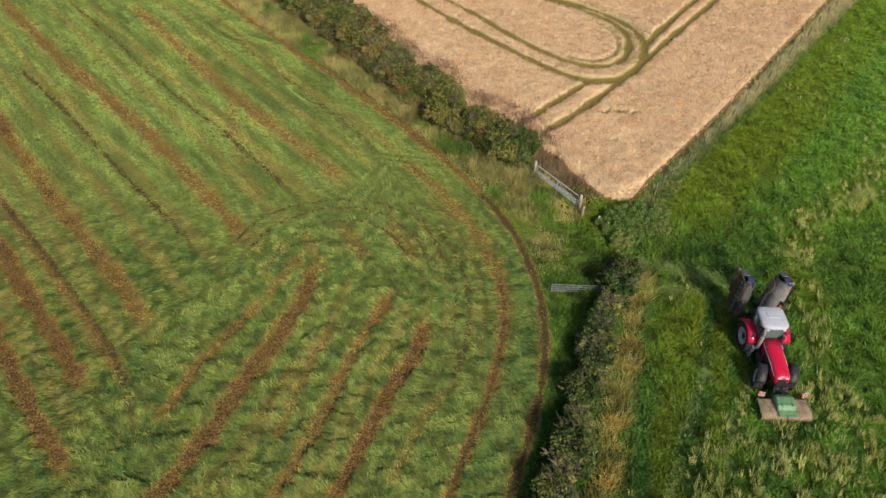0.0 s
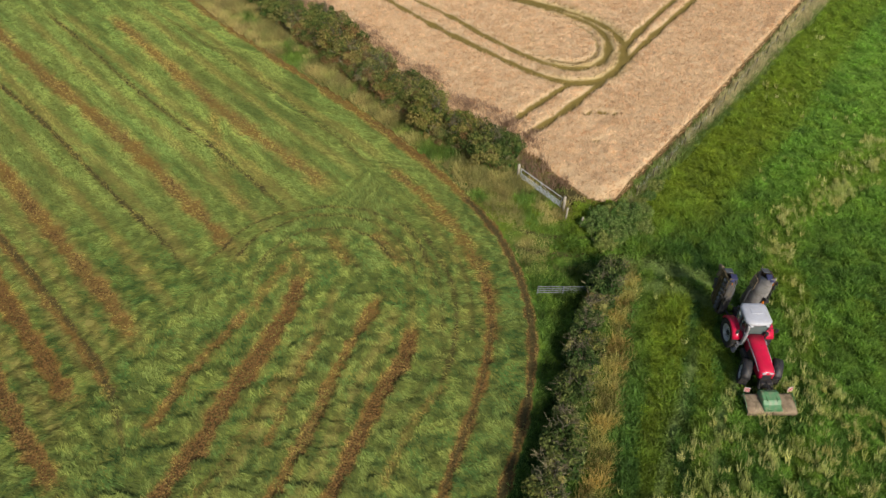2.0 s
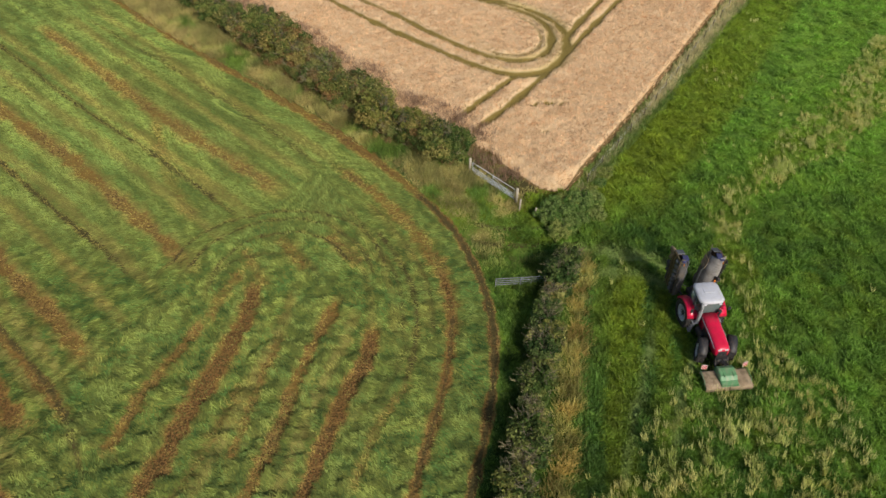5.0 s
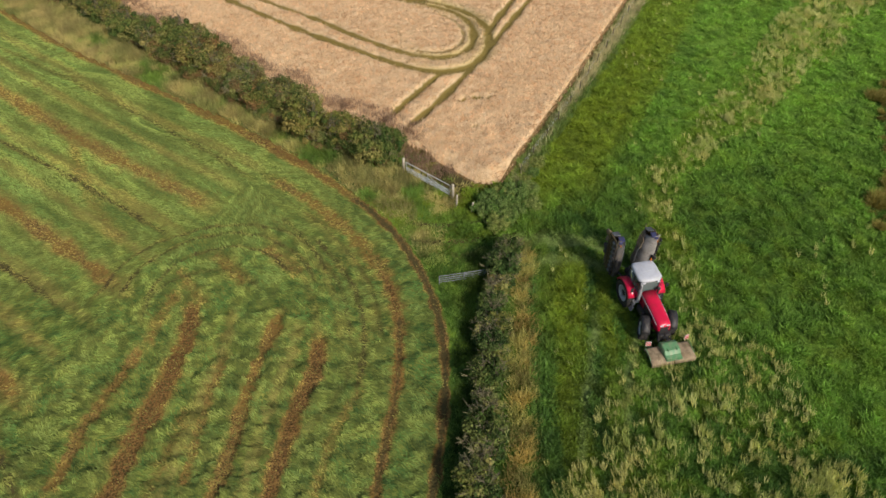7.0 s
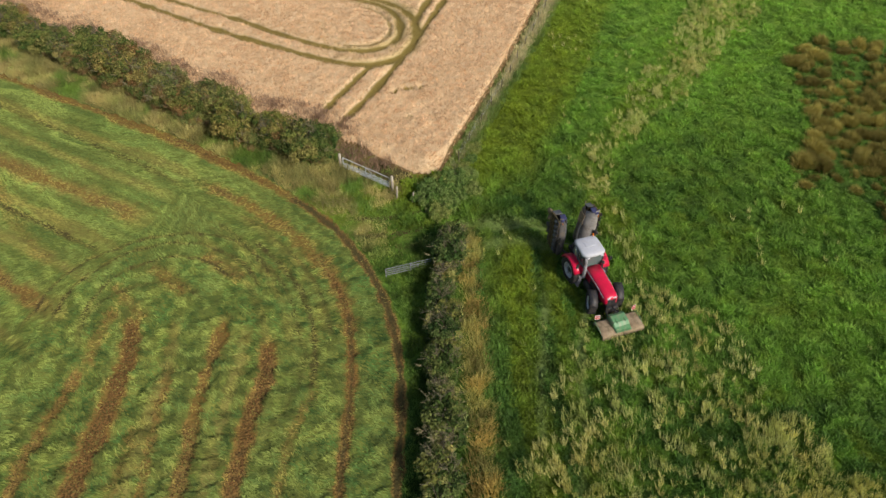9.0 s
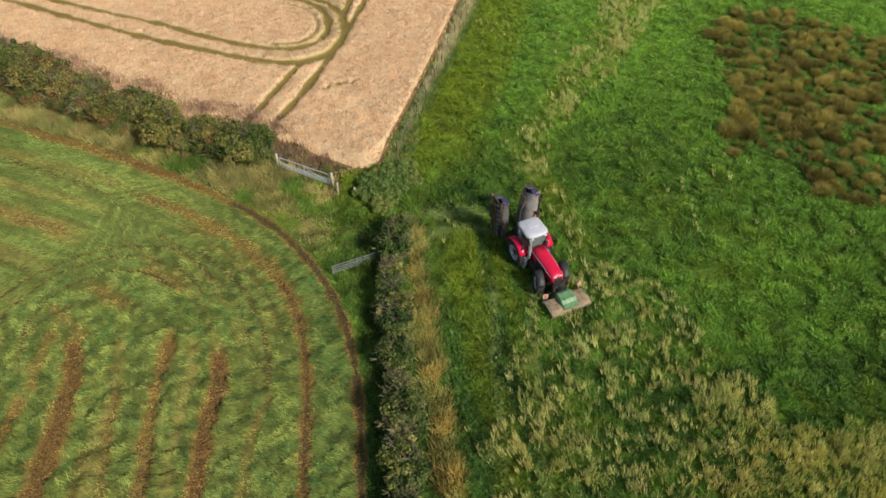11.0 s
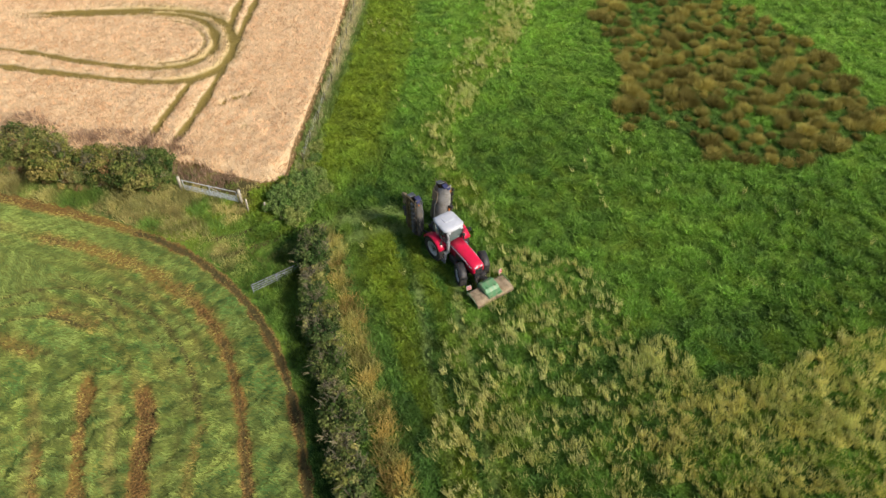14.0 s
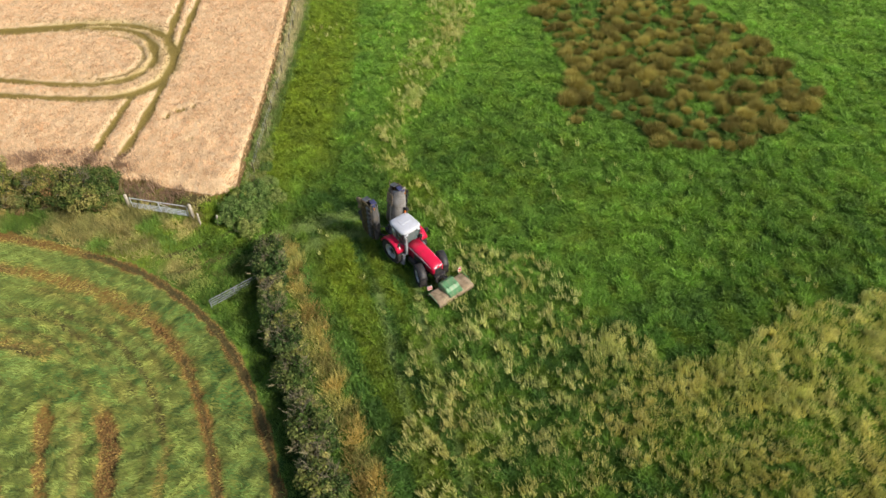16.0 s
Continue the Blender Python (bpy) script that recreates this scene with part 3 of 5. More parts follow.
PALE_EDGE = [(15.6, 21.6), (18.2, 23.4), (21, 23.4), (23.6, 25.2), (25.4, 23.8), (27.6, 20.6), (28.0, 18), (26.8, 15), (27.3, 12.5), (26.8, 9.4), (30, 7.8), (36.5, 6.3), (41, 4), (62, -5), (62, -12), (4, -12), (7, 8.5), (10.8, 15.2), (13.4, 18.6)]


def pale_zone(x, y):
    """Where the seeding pale grass stands in the meadow: inside a ragged outline."""
    px, py = x + 2.6 * (grain(x, y, 1.6, 21, 2) - 0.5), y + 2.6 * (grain(x, y, 1.6, 24, 2) - 0.5)
    odd = np.zeros(np.shape(x), dtype=bool)
    for (ax, ay), (bx, by) in zip(PALE_EDGE, PALE_EDGE[1:] + PALE_EDGE[:1]):
        if ay != by:
            odd = odd ^ (((ay > py) != (by > py)) & (px < ax + (py - ay) / (by - ay) * (bx - ax)))
    return odd * (0.38 + 0.2 * smooth(17.5 - x, 0, 3) + 0.08 * smooth(x, 17, 22) + 1.0 * smooth(14.5 - y + 0.25 * (x - 26), 0, 4) * smooth(x, 19, 25))


def pale_strip(x, y):
    d, _ = off_line(x, y, [(24.4, 26.0), (24.8, 29.5), (25.0, 34.0), (26.8, 38.0), (31.2, 41.4), (36, 44.6), (42, 48.6), (48.5, 53.4), (64, 65)])
    return smooth(1.5 + 0.08 * np.clip(x - 24, 0, 30) + 2.2 * (grain(x, y, 2.0, 22) - 0.5) - d, 0, 1.3)


def in_meadow(x, y):
    """1 in the meadow east of the hedge and the fence."""
    fence_x = np.interp(y, WHEAT_RY, WHEAT_R)
    east = np.where(y > 41.3, x - fence_x - 0.3, np.where(y > 34.5, x - 8.5 - 0.45 * (y - 34.5), x - hedge_x(y) - 2.9))
    return smooth(east, -0.4, 0.6)


def meadow_tone(x, y):
    big, mid = grain(x, y, 9, 31), grain(x, y, 2.2, 32)
    lush = col(92, 131, 51)[:3]
    dark = col(60, 93, 42)[:3]
    lime = col(146, 188, 72)[:3]
    olive = col(142, 158, 44)[:3]
    near_fence = smooth(np.interp(y, WHEAT_RY, WHEAT_R) + 10.5 - x, 0, 3) * smooth(y, 36.5, 43)
    far_lime = smooth(x, 28, 47) * smooth(y, 4, 28)
    # a rounded patch of darker green just inside the gateway
    dark_patch = np.exp(-(((x - 18.6) / 3.4) ** 2 + ((y - 35.0) / 3.4) ** 2))
    verge = smooth(np.interp(y, WHEAT_RY, WHEAT_R) + 2.6 - x, 0, 1.0) * smooth(y, 41, 44)
    track = strip_mask(x, y, TRACKS)
    lane = smooth(3.2 - np.abs(x - hedge_x(y) - 5.4), 0, 1.4) * smooth(33 - y, 0, 2) * smooth(grain((x - hedge_x(y)) * 2.2, y * 0.22, 1.6, 35), 0.35, 0.6)
    streak = smooth(grain((0.76 * x - 0.65 * y) * 1.8, (0.65 * x + 0.76 * y) * 0.16, 1.2, 36, 2), 0.35, 0.65)
    tuft = smooth(grain(x, y, 0.85, 37, 2), 0.46, 0.66)
    wet = rush_ground(x, y)
    # wheel-worn bands beside the hedge
    u = x - hedge_x(y) + 0.9 * (grain(x, y, 4.0, 38, 2) - 0.5)
    beside = smooth(33.5 - y, 0, 2)
    fresh = beside * smooth(0.8 - np.abs(u - 3.3), 0, 0.5)
    lane = beside * np.maximum(smooth(1.3 - np.abs(u - 5.4), 0, 0.7), 0.7 * smooth(0.8 - np.abs(u - 8.1), 0, 0.6)) * (0.45 + 0.55 * lane)
    between = beside * np.maximum(smooth(0.5 - np.abs(u - 4.2), 0, 0.4), smooth(0.6 - np.abs(u - 7.0), 0, 0.4))
    strip_dark = smooth(hedge_x(y) + 10 - x, 0, 4) * smooth(25.5 - y, 0, 5) + 0.2 * smooth(28 - x, 0, 3) * smooth(22 - y, 0, 6)
    deep = np.exp(-(((x - 27) / 4.5) ** 2 + ((y - 26) / 5.0) ** 2))
    light = np.exp(-(((x - 28.5) / 5.0) ** 2 + ((y - 40) / 5.0) ** 2)) + 0.7 * np.exp(-(((x - 33) / 4.0) ** 2 + ((y - 15) / 4.0) ** 2))
    yard = np.exp(-(((x - 16.6) / 3.0) ** 2 + ((y - 28.6) / 4.2) ** 2))
    return tones([0.6 + 0 * x, 1.3 * smooth(mid, 0.5, 0.75) + 1.2 * dark_patch + 0.6 * deep + 2.0 * strip_dark + 4.0 * wet + 1.5 * between + 0.6 * smooth(0.5 - big, 0, 0.2),
                  0.3 * smooth(mid, 0.3, 0.6) + 0.9 * tuft + 1.5 * light + 2.2 * far_lime + 0.6 * smooth(big, 0.5, 0.7) , (3.6 + 2.6 * streak) * near_fence * (1 - verge) + 4.2 * lane + 3.6 * yard * smooth(grain((x - hedge_x(y)) * 2.0, y * 0.14, 1.2, 39, 2), 0.38, 0.62) + 1.3 * pale_strip(x, y) + 0.3 * smooth(grain(x, y, 3, 33), 0.5, 0.7) + 0.7 * smooth(grain(x, y, 1.0, 34, 2), 0.55, 0.7), 3.0 * verge, 1.2 * fresh, 5.0 * track],
                 [lush, dark, lime, olive, col(132, 136, 84)[:3], col(112, 152, 76)[:3], col(160, 178, 104)[:3]])


def with_alpha(t):
    return np.concatenate([t, np.ones((len(t), 1))], 1)


def meadow_grass():
    x, y, pick = scatter(6, 84, -8, 82, 60, 41)
    keep = pick < in_meadow(x, y) * np.interp(np.hypot(x, y), (30, 45, 60, 75), (1.0, 0.85, 0.55, 0.4)) * (1 - 0.5 * rush_ground(x, y))
    x, y = x[keep], y[keep]
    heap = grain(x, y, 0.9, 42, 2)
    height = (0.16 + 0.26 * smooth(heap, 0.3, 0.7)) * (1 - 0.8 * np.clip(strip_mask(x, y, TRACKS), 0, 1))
    # blade tone also drops in the hollows, which paints shade between the heaps
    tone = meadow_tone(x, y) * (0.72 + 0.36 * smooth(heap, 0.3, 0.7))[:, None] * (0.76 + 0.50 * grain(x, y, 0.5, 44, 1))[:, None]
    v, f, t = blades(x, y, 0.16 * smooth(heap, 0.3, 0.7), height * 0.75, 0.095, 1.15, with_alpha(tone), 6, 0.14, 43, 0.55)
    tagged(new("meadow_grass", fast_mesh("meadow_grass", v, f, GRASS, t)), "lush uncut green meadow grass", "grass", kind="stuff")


def seed_grass():
    x, y, pick = scatter(6, 84, -8, 72, 26, 51)
    streak = smooth(grain(x * 0.75 - y * 0.66, (x * 0.66 + y * 0.75) * 0.3, 0.8, 57), 0.45, 0.7)
    strip = (0.3 + 0.9 * smooth(y, 33, 37) + 0.9 * smooth(x + 0.4 * (x - y), 37, 45)) * (0.2 + 0.8 * streak) * pale_strip(x, y)
    want = np.maximum(pale_zone(x, y) * (1 - 0.12 * smooth(y, 15, 20) + 0.6 * smooth(x, 19, 25) * smooth(15 - y, 0, 5)), strip) * in_meadow(x, y)
    want = want * (0.14 + 1.25 * smooth(0.68 * grain(x, y, 0.62, 52, 2) + 0.32 * grain(x, y, 2.6, 60, 2), 0.46, 0.62))
    stray = 0.015 * smooth(grain(x, y, 4, 53), 0.5, 0.7) * in_meadow(x, y) * smooth(50 - x, 0, 15)
    keep = pick < np.maximum(want, stray)
    x, y = x[keep], y[keep]
    mid = grain(x, y, 1.1, 54)
    t = tones([smooth(mid, 0.45, 0.7), 0.8 + 0 * x, 0.8 * smooth(grain(x, y, 3, 55), 0.45, 0.7) + 0.6 * smooth(14 - y, 0, 8), 0.9 * smooth(grain(x, y, 0.9, 59), 0.4, 0.65)],
              [col(230, 226, 158)[:3], col(204, 204, 126)[:3], col(205, 194, 112)[:3], col(150, 174, 86)[:3]])
    v, f, tt = blades(x, y, 0 * x, (0.5 + 0.6 * mid) * (1 - 0.3 * smooth(y, 28, 36)), 0.034, 0.2, with_alpha(t * ((0.74 + 0.5 * grain(x, y, 0.7, 58, 2)) * (1.08 + 0.1 * smooth(x, 20, 30) * smooth(17 - y, 0, 8) - 0.02 * smooth(y, 28, 36)))[:, None]), 18, 0.12, 56, 0.05, (-0.2, 0.05))
    tagged(new("seed_grass", fast_mesh("seed_grass", v, f, STRAW, tt)), "tall pale seeding grass tufts in the meadow", "tall grass", kind="stuff")


def verge_grass():
    """Tall greyish weeds between the wheat and the meadow, with a pale dry line along the fence."""
    x, y, pick = scatter(13, 64, 40.5, 92, 26, 67)
    off = x - np.interp(y, WHEAT_RY, WHEAT_R)
    keep = (pick < smooth(off, 0.25, 0.7) * smooth(2.6 + 0.03 * np.clip(y - 50, 0, 40) + 1.2 * (grain(x, y, 1.6, 68) - 0.5) - off, 0, 0.8) * smooth(y, 40.5, 41.5))
    x, y, off = x[keep], y[keep], off[keep]
    mid = grain(x, y, 1.1, 69)
    dry = smooth(0.55 - np.abs(off - 1.25), 0, 0.4) * smooth(grain(x, y, 2.2, 70), 0.3, 0.55)
    dry = np.maximum(dry, 3.0 * smooth(1.5 + 0.05 * (y - 46) - off, 0, 0.4) * smooth(y + 6 * (grain(x, y, 2.0, 72) - 0.5), 46, 54))
    t = tones([0.7 + 0 * x, 1.2 * smooth(mid, 0.45, 0.7), 2.2 * dry, 0.8 * smooth(grain(x, y, 0.7, 76), 0.5, 0.7)],
              [col(130, 152, 76)[:3], col(98, 132, 60)[:3], col(222, 208, 158)[:3], col(156, 168, 98)[:3]])
    v, f, tt = blades(x, y, 0 * x, 0.4 + 0.5 * mid, 0.07, 0.5, with_alpha(t * (0.7 + 0.6 * grain(x, y, 0.4, 77, 1))[:, None]), 9, 0.17, 78, 0.1)
    tagged(new("verge_grass", fast_mesh("verge_grass", v, f, STRAW, tt)), "tall greyish weeds and dry stems along the wheat fence", "rough grass", kind="stuff")


def dry_weeds():
    """Dead greyish stems between the hedge and the wheat."""
    x, y, pick = scatter(-32, 14, 43, 92, 20, 101)
    inside = in_wheat(x, y)
    wide = 0.7 + smooth(y, 46.5, 50) * (2.4 + 3.4 * grain(x, y, 4.0, 105, 2))
    keep = pick < smooth(inside + 1.9, 0, 0.8) * smooth(wide - inside, 0, 1.4) * (0.45 + 0.55 * smooth(grain(x, y, 1.6, 102), 0.28, 0.55)) * smooth(grain(x, y, 0.5, 106, 2), 0.1, 0.5) * (x < np.interp(y, WHEAT_Y, WHEAT_L) + 8)
    inside = inside[keep]
    x, y = x[keep], y[keep]
    mid = grain(x, y, 1.0, 103)
    t = tones([0.6 + 0 * x, smooth(mid, 0.45, 0.7), 0.5 + 0 * x], [col(170, 140, 116)[:3], col(190, 162, 136)[:3], col(140, 116, 90)[:3]])
    v, f, tt = blades(x, y, 0.5 * smooth(inside, -0.1, 0.5), 0.4 + 0.45 * mid, 0.05, 0.4, with_alpha(t), 10, 0.24, 104, 0.1)
    tagged(new("dry_weeds", fast_mesh("dry_weeds", v, f, STRAW, tt)), "dead greyish brown weeds between hedge and wheat", "weeds", kind="stuff")


def cut_grass():
    """Wisps of mown grass that lie along the swaths."""
    rng = np.random.default_rng(61)
    x, y, pick = scatter(-56, 8, 8, 92, 105, 62)
    m = mown(x, y)
    keep = (m > -0.2) & (y > 17 - (x + 56) * 0.05) & (np.abs(x) < y * 0.75 + 14)
    x, y, pick = x[keep], y[keep], pick[keep]
    soil, line = strip_mask(x, y, STRIPS), strip_mask(x, y, MARKS)
    pale = strip_mask(x, y, PALE_STRIPS)
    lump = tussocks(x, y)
    keep = pick < (1 - 0.5 * np.clip(soil, 0, 1)) * (1 - 0.55 * np.clip(line, 0, 1)) * (1 - 0.6 * np.clip(pale, 0, 1)) * (0.5 + 0.7 * lump)
    x, y, soil, line, pale, lump = x[keep], y[keep], soil[keep], line[keep], pale[keep], lump[keep]
    n = len(x)
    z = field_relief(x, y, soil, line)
    turn = swath_turn(x, y) + 1.15 - 0.85 * smooth(y, 36, 48) + 1.2 * (grain(x, y, 1.1, 67, 2) - 0.5) + rng.normal(0, 0.42, n)
    half = rng.uniform(0.11, 0.34, n)
    half = half * (1 - 0.72 * np.clip(soil + 0.6 * line, 0, 1))
    wide = rng.uniform(0.018, 0.042, n)
    lift = rng.uniform(0.0, 0.09, n) * (1 - 0.6 * np.clip(soil, 0, 1))
    dx, dy = np.cos(turn), np.sin(turn)
    px, py = -dy * wide, dx * wide
    v = np.empty((n, 4, 3), dtype=np.float32)
    v[:, 0] = np.stack([x - dx * half, y - dy * half, z + 0.01], 1)
    v[:, 1] = np.stack([x + px, y + py, z + 0.02 + lift], 1)
    v[:, 2] = np.stack([x + dx * half, y + dy * half, z + 0.02 + lift * rng.uniform(0, 1, n)], 1)
    v[:, 3] = np.stack([x - px, y - py, z + 0.02 + lift], 1)
    deep = smooth(soil, 0.8, 1.1)
    way = swath_turn(x, y)
    run, side = x * np.cos(way) + y * np.sin(way), -x * np.sin(way) + y * np.cos(way)
    big = grain(run * 0.12, side, 1.2, 64)
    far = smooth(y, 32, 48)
    fresh = (1 - far) * smooth(grain(x, y, 0.75, 65, 2), 0.48, 0.68) + far * smooth(grain(run * 0.14, side * 1.3, 0.9, 65, 2), 0.45, 0.68)
    chance = rng.uniform(0, 1, n)
    on_soil = np.clip(soil, 0, 1) * (1 - 0.5 * (chance > 0.82))
    # lump tops toned paler yellow, hollows left darker: sunlit relief put into the colour
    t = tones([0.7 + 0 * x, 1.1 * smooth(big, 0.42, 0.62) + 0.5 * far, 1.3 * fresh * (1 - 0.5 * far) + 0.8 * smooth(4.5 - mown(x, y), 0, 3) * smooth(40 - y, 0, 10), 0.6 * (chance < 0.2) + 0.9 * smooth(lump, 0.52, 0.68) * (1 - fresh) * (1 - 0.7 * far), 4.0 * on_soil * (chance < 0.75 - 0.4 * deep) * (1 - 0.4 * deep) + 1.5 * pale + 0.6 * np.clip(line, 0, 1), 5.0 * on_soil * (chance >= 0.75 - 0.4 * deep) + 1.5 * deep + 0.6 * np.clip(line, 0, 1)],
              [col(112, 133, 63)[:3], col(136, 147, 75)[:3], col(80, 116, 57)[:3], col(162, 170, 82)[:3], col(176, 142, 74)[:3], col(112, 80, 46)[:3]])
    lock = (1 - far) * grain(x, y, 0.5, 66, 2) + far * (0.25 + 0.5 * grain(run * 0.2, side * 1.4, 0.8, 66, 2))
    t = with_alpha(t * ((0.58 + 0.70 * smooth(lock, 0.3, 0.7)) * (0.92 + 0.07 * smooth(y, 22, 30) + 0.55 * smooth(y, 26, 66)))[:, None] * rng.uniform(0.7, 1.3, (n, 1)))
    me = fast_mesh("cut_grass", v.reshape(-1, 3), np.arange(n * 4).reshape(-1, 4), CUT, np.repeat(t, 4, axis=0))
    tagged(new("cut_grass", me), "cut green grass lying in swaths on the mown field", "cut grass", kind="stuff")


def bank_grass():
    """Rough grass along the mown edge, round the gates and under the hedges, with straw-coloured strips."""
    x, y, pick = scatter(-45, 18, 4, 92, 30, 71)
    out = -mown(x, y)
    hedge_n, _ = off_line(x, y, [(7.2, 44.6), (3.4, 48.2), (0, 51.8), (-4.2, 56.6), (-9.1, 63), (-16.1, 72.2), (-34, 95)])
    east, _ = off_line(x, y, [(14.0, 34.2), (13.8, 32.0), (12.9, 29.2), (11.4, 25.2), (9.8, 20.6), (8.4, 16.0), (5.8, 8.0)])
    bank = smooth(out, 0.2, 0.7) * (in_wheat(x, y) < -0.3) * (1 - in_meadow(x, y))
    straw = smooth(1.05 - east + 1.5 * (grain(x, y, 1.3, 72) - 0.5), 0, 0.5)
    gate_d, _ = off_line(x, y, [(8.8, 46.2), (11.8, 41.6), (14.4, 40.6)])
    bank = bank * (1 - 0.9 * smooth(1.6 - gate_d, 0, 0.8))
    keep = pick < np.maximum(bank, straw * (0.12 + 0.7 * smooth(grain(x, y, 0.9, 79, 2), 0.46, 0.62)))
    x, y, out, straw, hedge_n = x[keep], y[keep], out[keep], straw[keep], hedge_n[keep]
    mid = grain(x, y, 1.5, 73)
    rough = (1.0 - 0.3 * smooth(y, 44, 50)) * smooth(y, 33, 38) * smooth(grain(x, y, 2.0, 74), 0.34, 0.58) + 0.8 * smooth(y, 50, 57) * smooth(grain(x, y, 1.6, 80), 0.35, 0.6)
    # south of y 31 some hedge shade is mixed into the grass colour; blades stand taller
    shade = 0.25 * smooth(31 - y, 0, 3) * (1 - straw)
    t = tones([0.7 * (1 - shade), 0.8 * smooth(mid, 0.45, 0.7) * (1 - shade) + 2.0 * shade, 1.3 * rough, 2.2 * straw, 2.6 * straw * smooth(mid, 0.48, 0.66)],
              [col(114, 140, 58)[:3], col(84, 114, 54)[:3], col(186, 162, 112)[:3], col(180, 168, 102)[:3], col(202, 158, 88)[:3]])
    skirt = smooth(3.4 - hedge_n, 0, 1.2)
    t = t * (0.72 + 0.8 * smooth(grain(x, y, 0.7, 81, 2), 0.3, 0.7) + 0.22 * smooth(y, 34, 38))[:, None]
    far_bank = smooth(y, 42, 48)
    height = 0.22 + 0.25 * mid + 0.32 * far_bank * smooth(grain(x, y, 1.2, 82, 2), 0.4, 0.65) + 0.18 * np.minimum(rough, 1.2) + 0.35 * skirt * mid + 0.25 * straw + 0.25 * shade
    track, _ = off_line(x, y, [(3.5, 39.5), (8, 36.8), (13, 36.4), (18, 36.2)])
    height = height * (1 - 0.6 * smooth(1.8 - track, 0, 1.0))
    # weeds that have grown through the open gate
    height = height + 0.75 * smooth(0.75 - np.abs(y - 31.6), 0, 0.4) * smooth(x, 8.4, 9.8) * smooth(11.6 - x, 0, 0.4)
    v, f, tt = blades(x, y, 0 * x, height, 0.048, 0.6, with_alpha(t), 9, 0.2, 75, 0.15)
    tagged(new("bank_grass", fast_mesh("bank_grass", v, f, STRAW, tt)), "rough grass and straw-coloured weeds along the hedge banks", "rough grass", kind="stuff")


# ---- the wheat ----
def wheat_height(x, y, inside, tram):
    h = 0.68 * smooth(inside + 0.12 * (grain(x, y, 0.6, 88, 1) - 0.5), -0.1, 0.5 + 1.1 * smooth(46.5 - y, 0, 2) * smooth(16.5 - x, 0, 2)) + 0.12 * (grain(x, y, 2.2, 81, 2) - 0.5) + 0.2 * (grain(x, y, 0.5, 82, 2) - 0.5)
    return np.where(inside < -0.02, -0.05, h * (1 - 0.45 * np.clip(tram, 0, 1)))


def wheat_crop():
    xs, ys = np.arange(-30, 66, 0.2), np.arange(41.2, 97, 0.2)
    x, y = np.meshgrid(xs, ys)
    nx, ny = len(xs), len(ys)
    x, y = x.ravel(), y.ravel()
    inside = in_wheat(x, y)
    tram = strip_mask(x, y, TRAMS, 0.3)
    loop_d, _ = off_line(x, y, TRAMS[0][0])
    loop_in, _ = off_line(x, y, TRAMS[1][0])
    flat_ = 0.6 * smooth(1.6 - np.minimum(loop_d, loop_in), 0, 1.4) * smooth(x, 8, 14)
    side = smooth(grain(x, y, 5.0, 83), 0.35, 0.6) * smooth(6.5 - inside, 0, 5) * 0.5
    side = np.maximum(side, 1.6 * smooth(0.42 - inside, 0, 0.25))
    z = wheat_height(x, y, inside, tram)
    keep_point = (inside > -0.4).reshape(ny, nx)
    i = np.arange(nx * ny).reshape(ny, nx)
    cell = keep_point[:-1, :-1] & keep_point[:-1, 1:] & keep_point[1:, 1:] & keep_point[1:, :-1]
    faces = np.stack([i[:-1, :-1], i[:-1, 1:], i[1:, 1:], i[1:, :-1]], axis=-1)[cell]
    used = np.unique(faces)
    place = np.zeros(nx * ny, dtype=np.int64)
    place[used] = np.arange(len(used))
    cover = np.stack([np.clip(tram, 0, 1), flat_, side, np.ones_like(x)], axis=1)
    me = fast_mesh("stand", np.stack([x, y, z], 1)[used], place[faces], WHEAT, cover[used], True, "cover")
    crop = thing("wheat_crop", pose(0, 0, 0), "ripe golden wheat crop with tramlines and a turning loop", "wheat", kind="stuff")
    stand = new("stand", me)
    stand.parent = crop
    # ears on top
    x, y, pick = scatter(-30, 64, 41.2, 92, 70, 84)
    inside = in_wheat(x, y)
    keep = (inside > 0.12) & (np.hypot(x - 12, y - 60) < 42)
    x, y, inside = x[keep], y[keep], inside[keep]
    tram = strip_mask(x, y, TRAMS, 0.3)
    keep = pick[: len(x)] > 1.2 * np.clip(tram, 0, 1)
    x, y, inside, tram = x[keep], y[keep], inside[keep], tram[keep]
    z = wheat_height(x, y, inside, tram)
    mid = grain(x, y, 1.0, 85)
    loop_d = np.minimum(off_line(x, y, TRAMS[0][0])[0], off_line(x, y, TRAMS[1][0])[0])
    flat_ = smooth(1.6 - loop_d, 0, 1.2) * smooth(x, 8, 14)
    t = tones([0.6 + 0 * x, smooth(mid, 0.45, 0.7), 2.7 * np.clip(tram, 0, 1) + 1.0 * flat_], [col(214, 176, 134)[:3], col(240, 212, 172)[:3], col(144, 128, 70)[:3]])
    v, f, tt = blades(x, y, z - 0.04, 0.2, 0.09, 1.0, with_alpha(t * (0.84 + 0.36 * smooth(grain(x, y, 0.3, 87, 2), 0.3, 0.7))[:, None]), 2, 0.1, 86, 0.3, (0.2, 0.3))
    ears = new("ears", fast_mesh("ears", v, f, STRAW, tt))
    ears.parent = crop
    tagged(ears, kind="stuff")


ground()
meadow_grass()
seed_grass()
verge_grass()
dry_weeds()
cut_grass()
bank_grass()
wheat_crop()


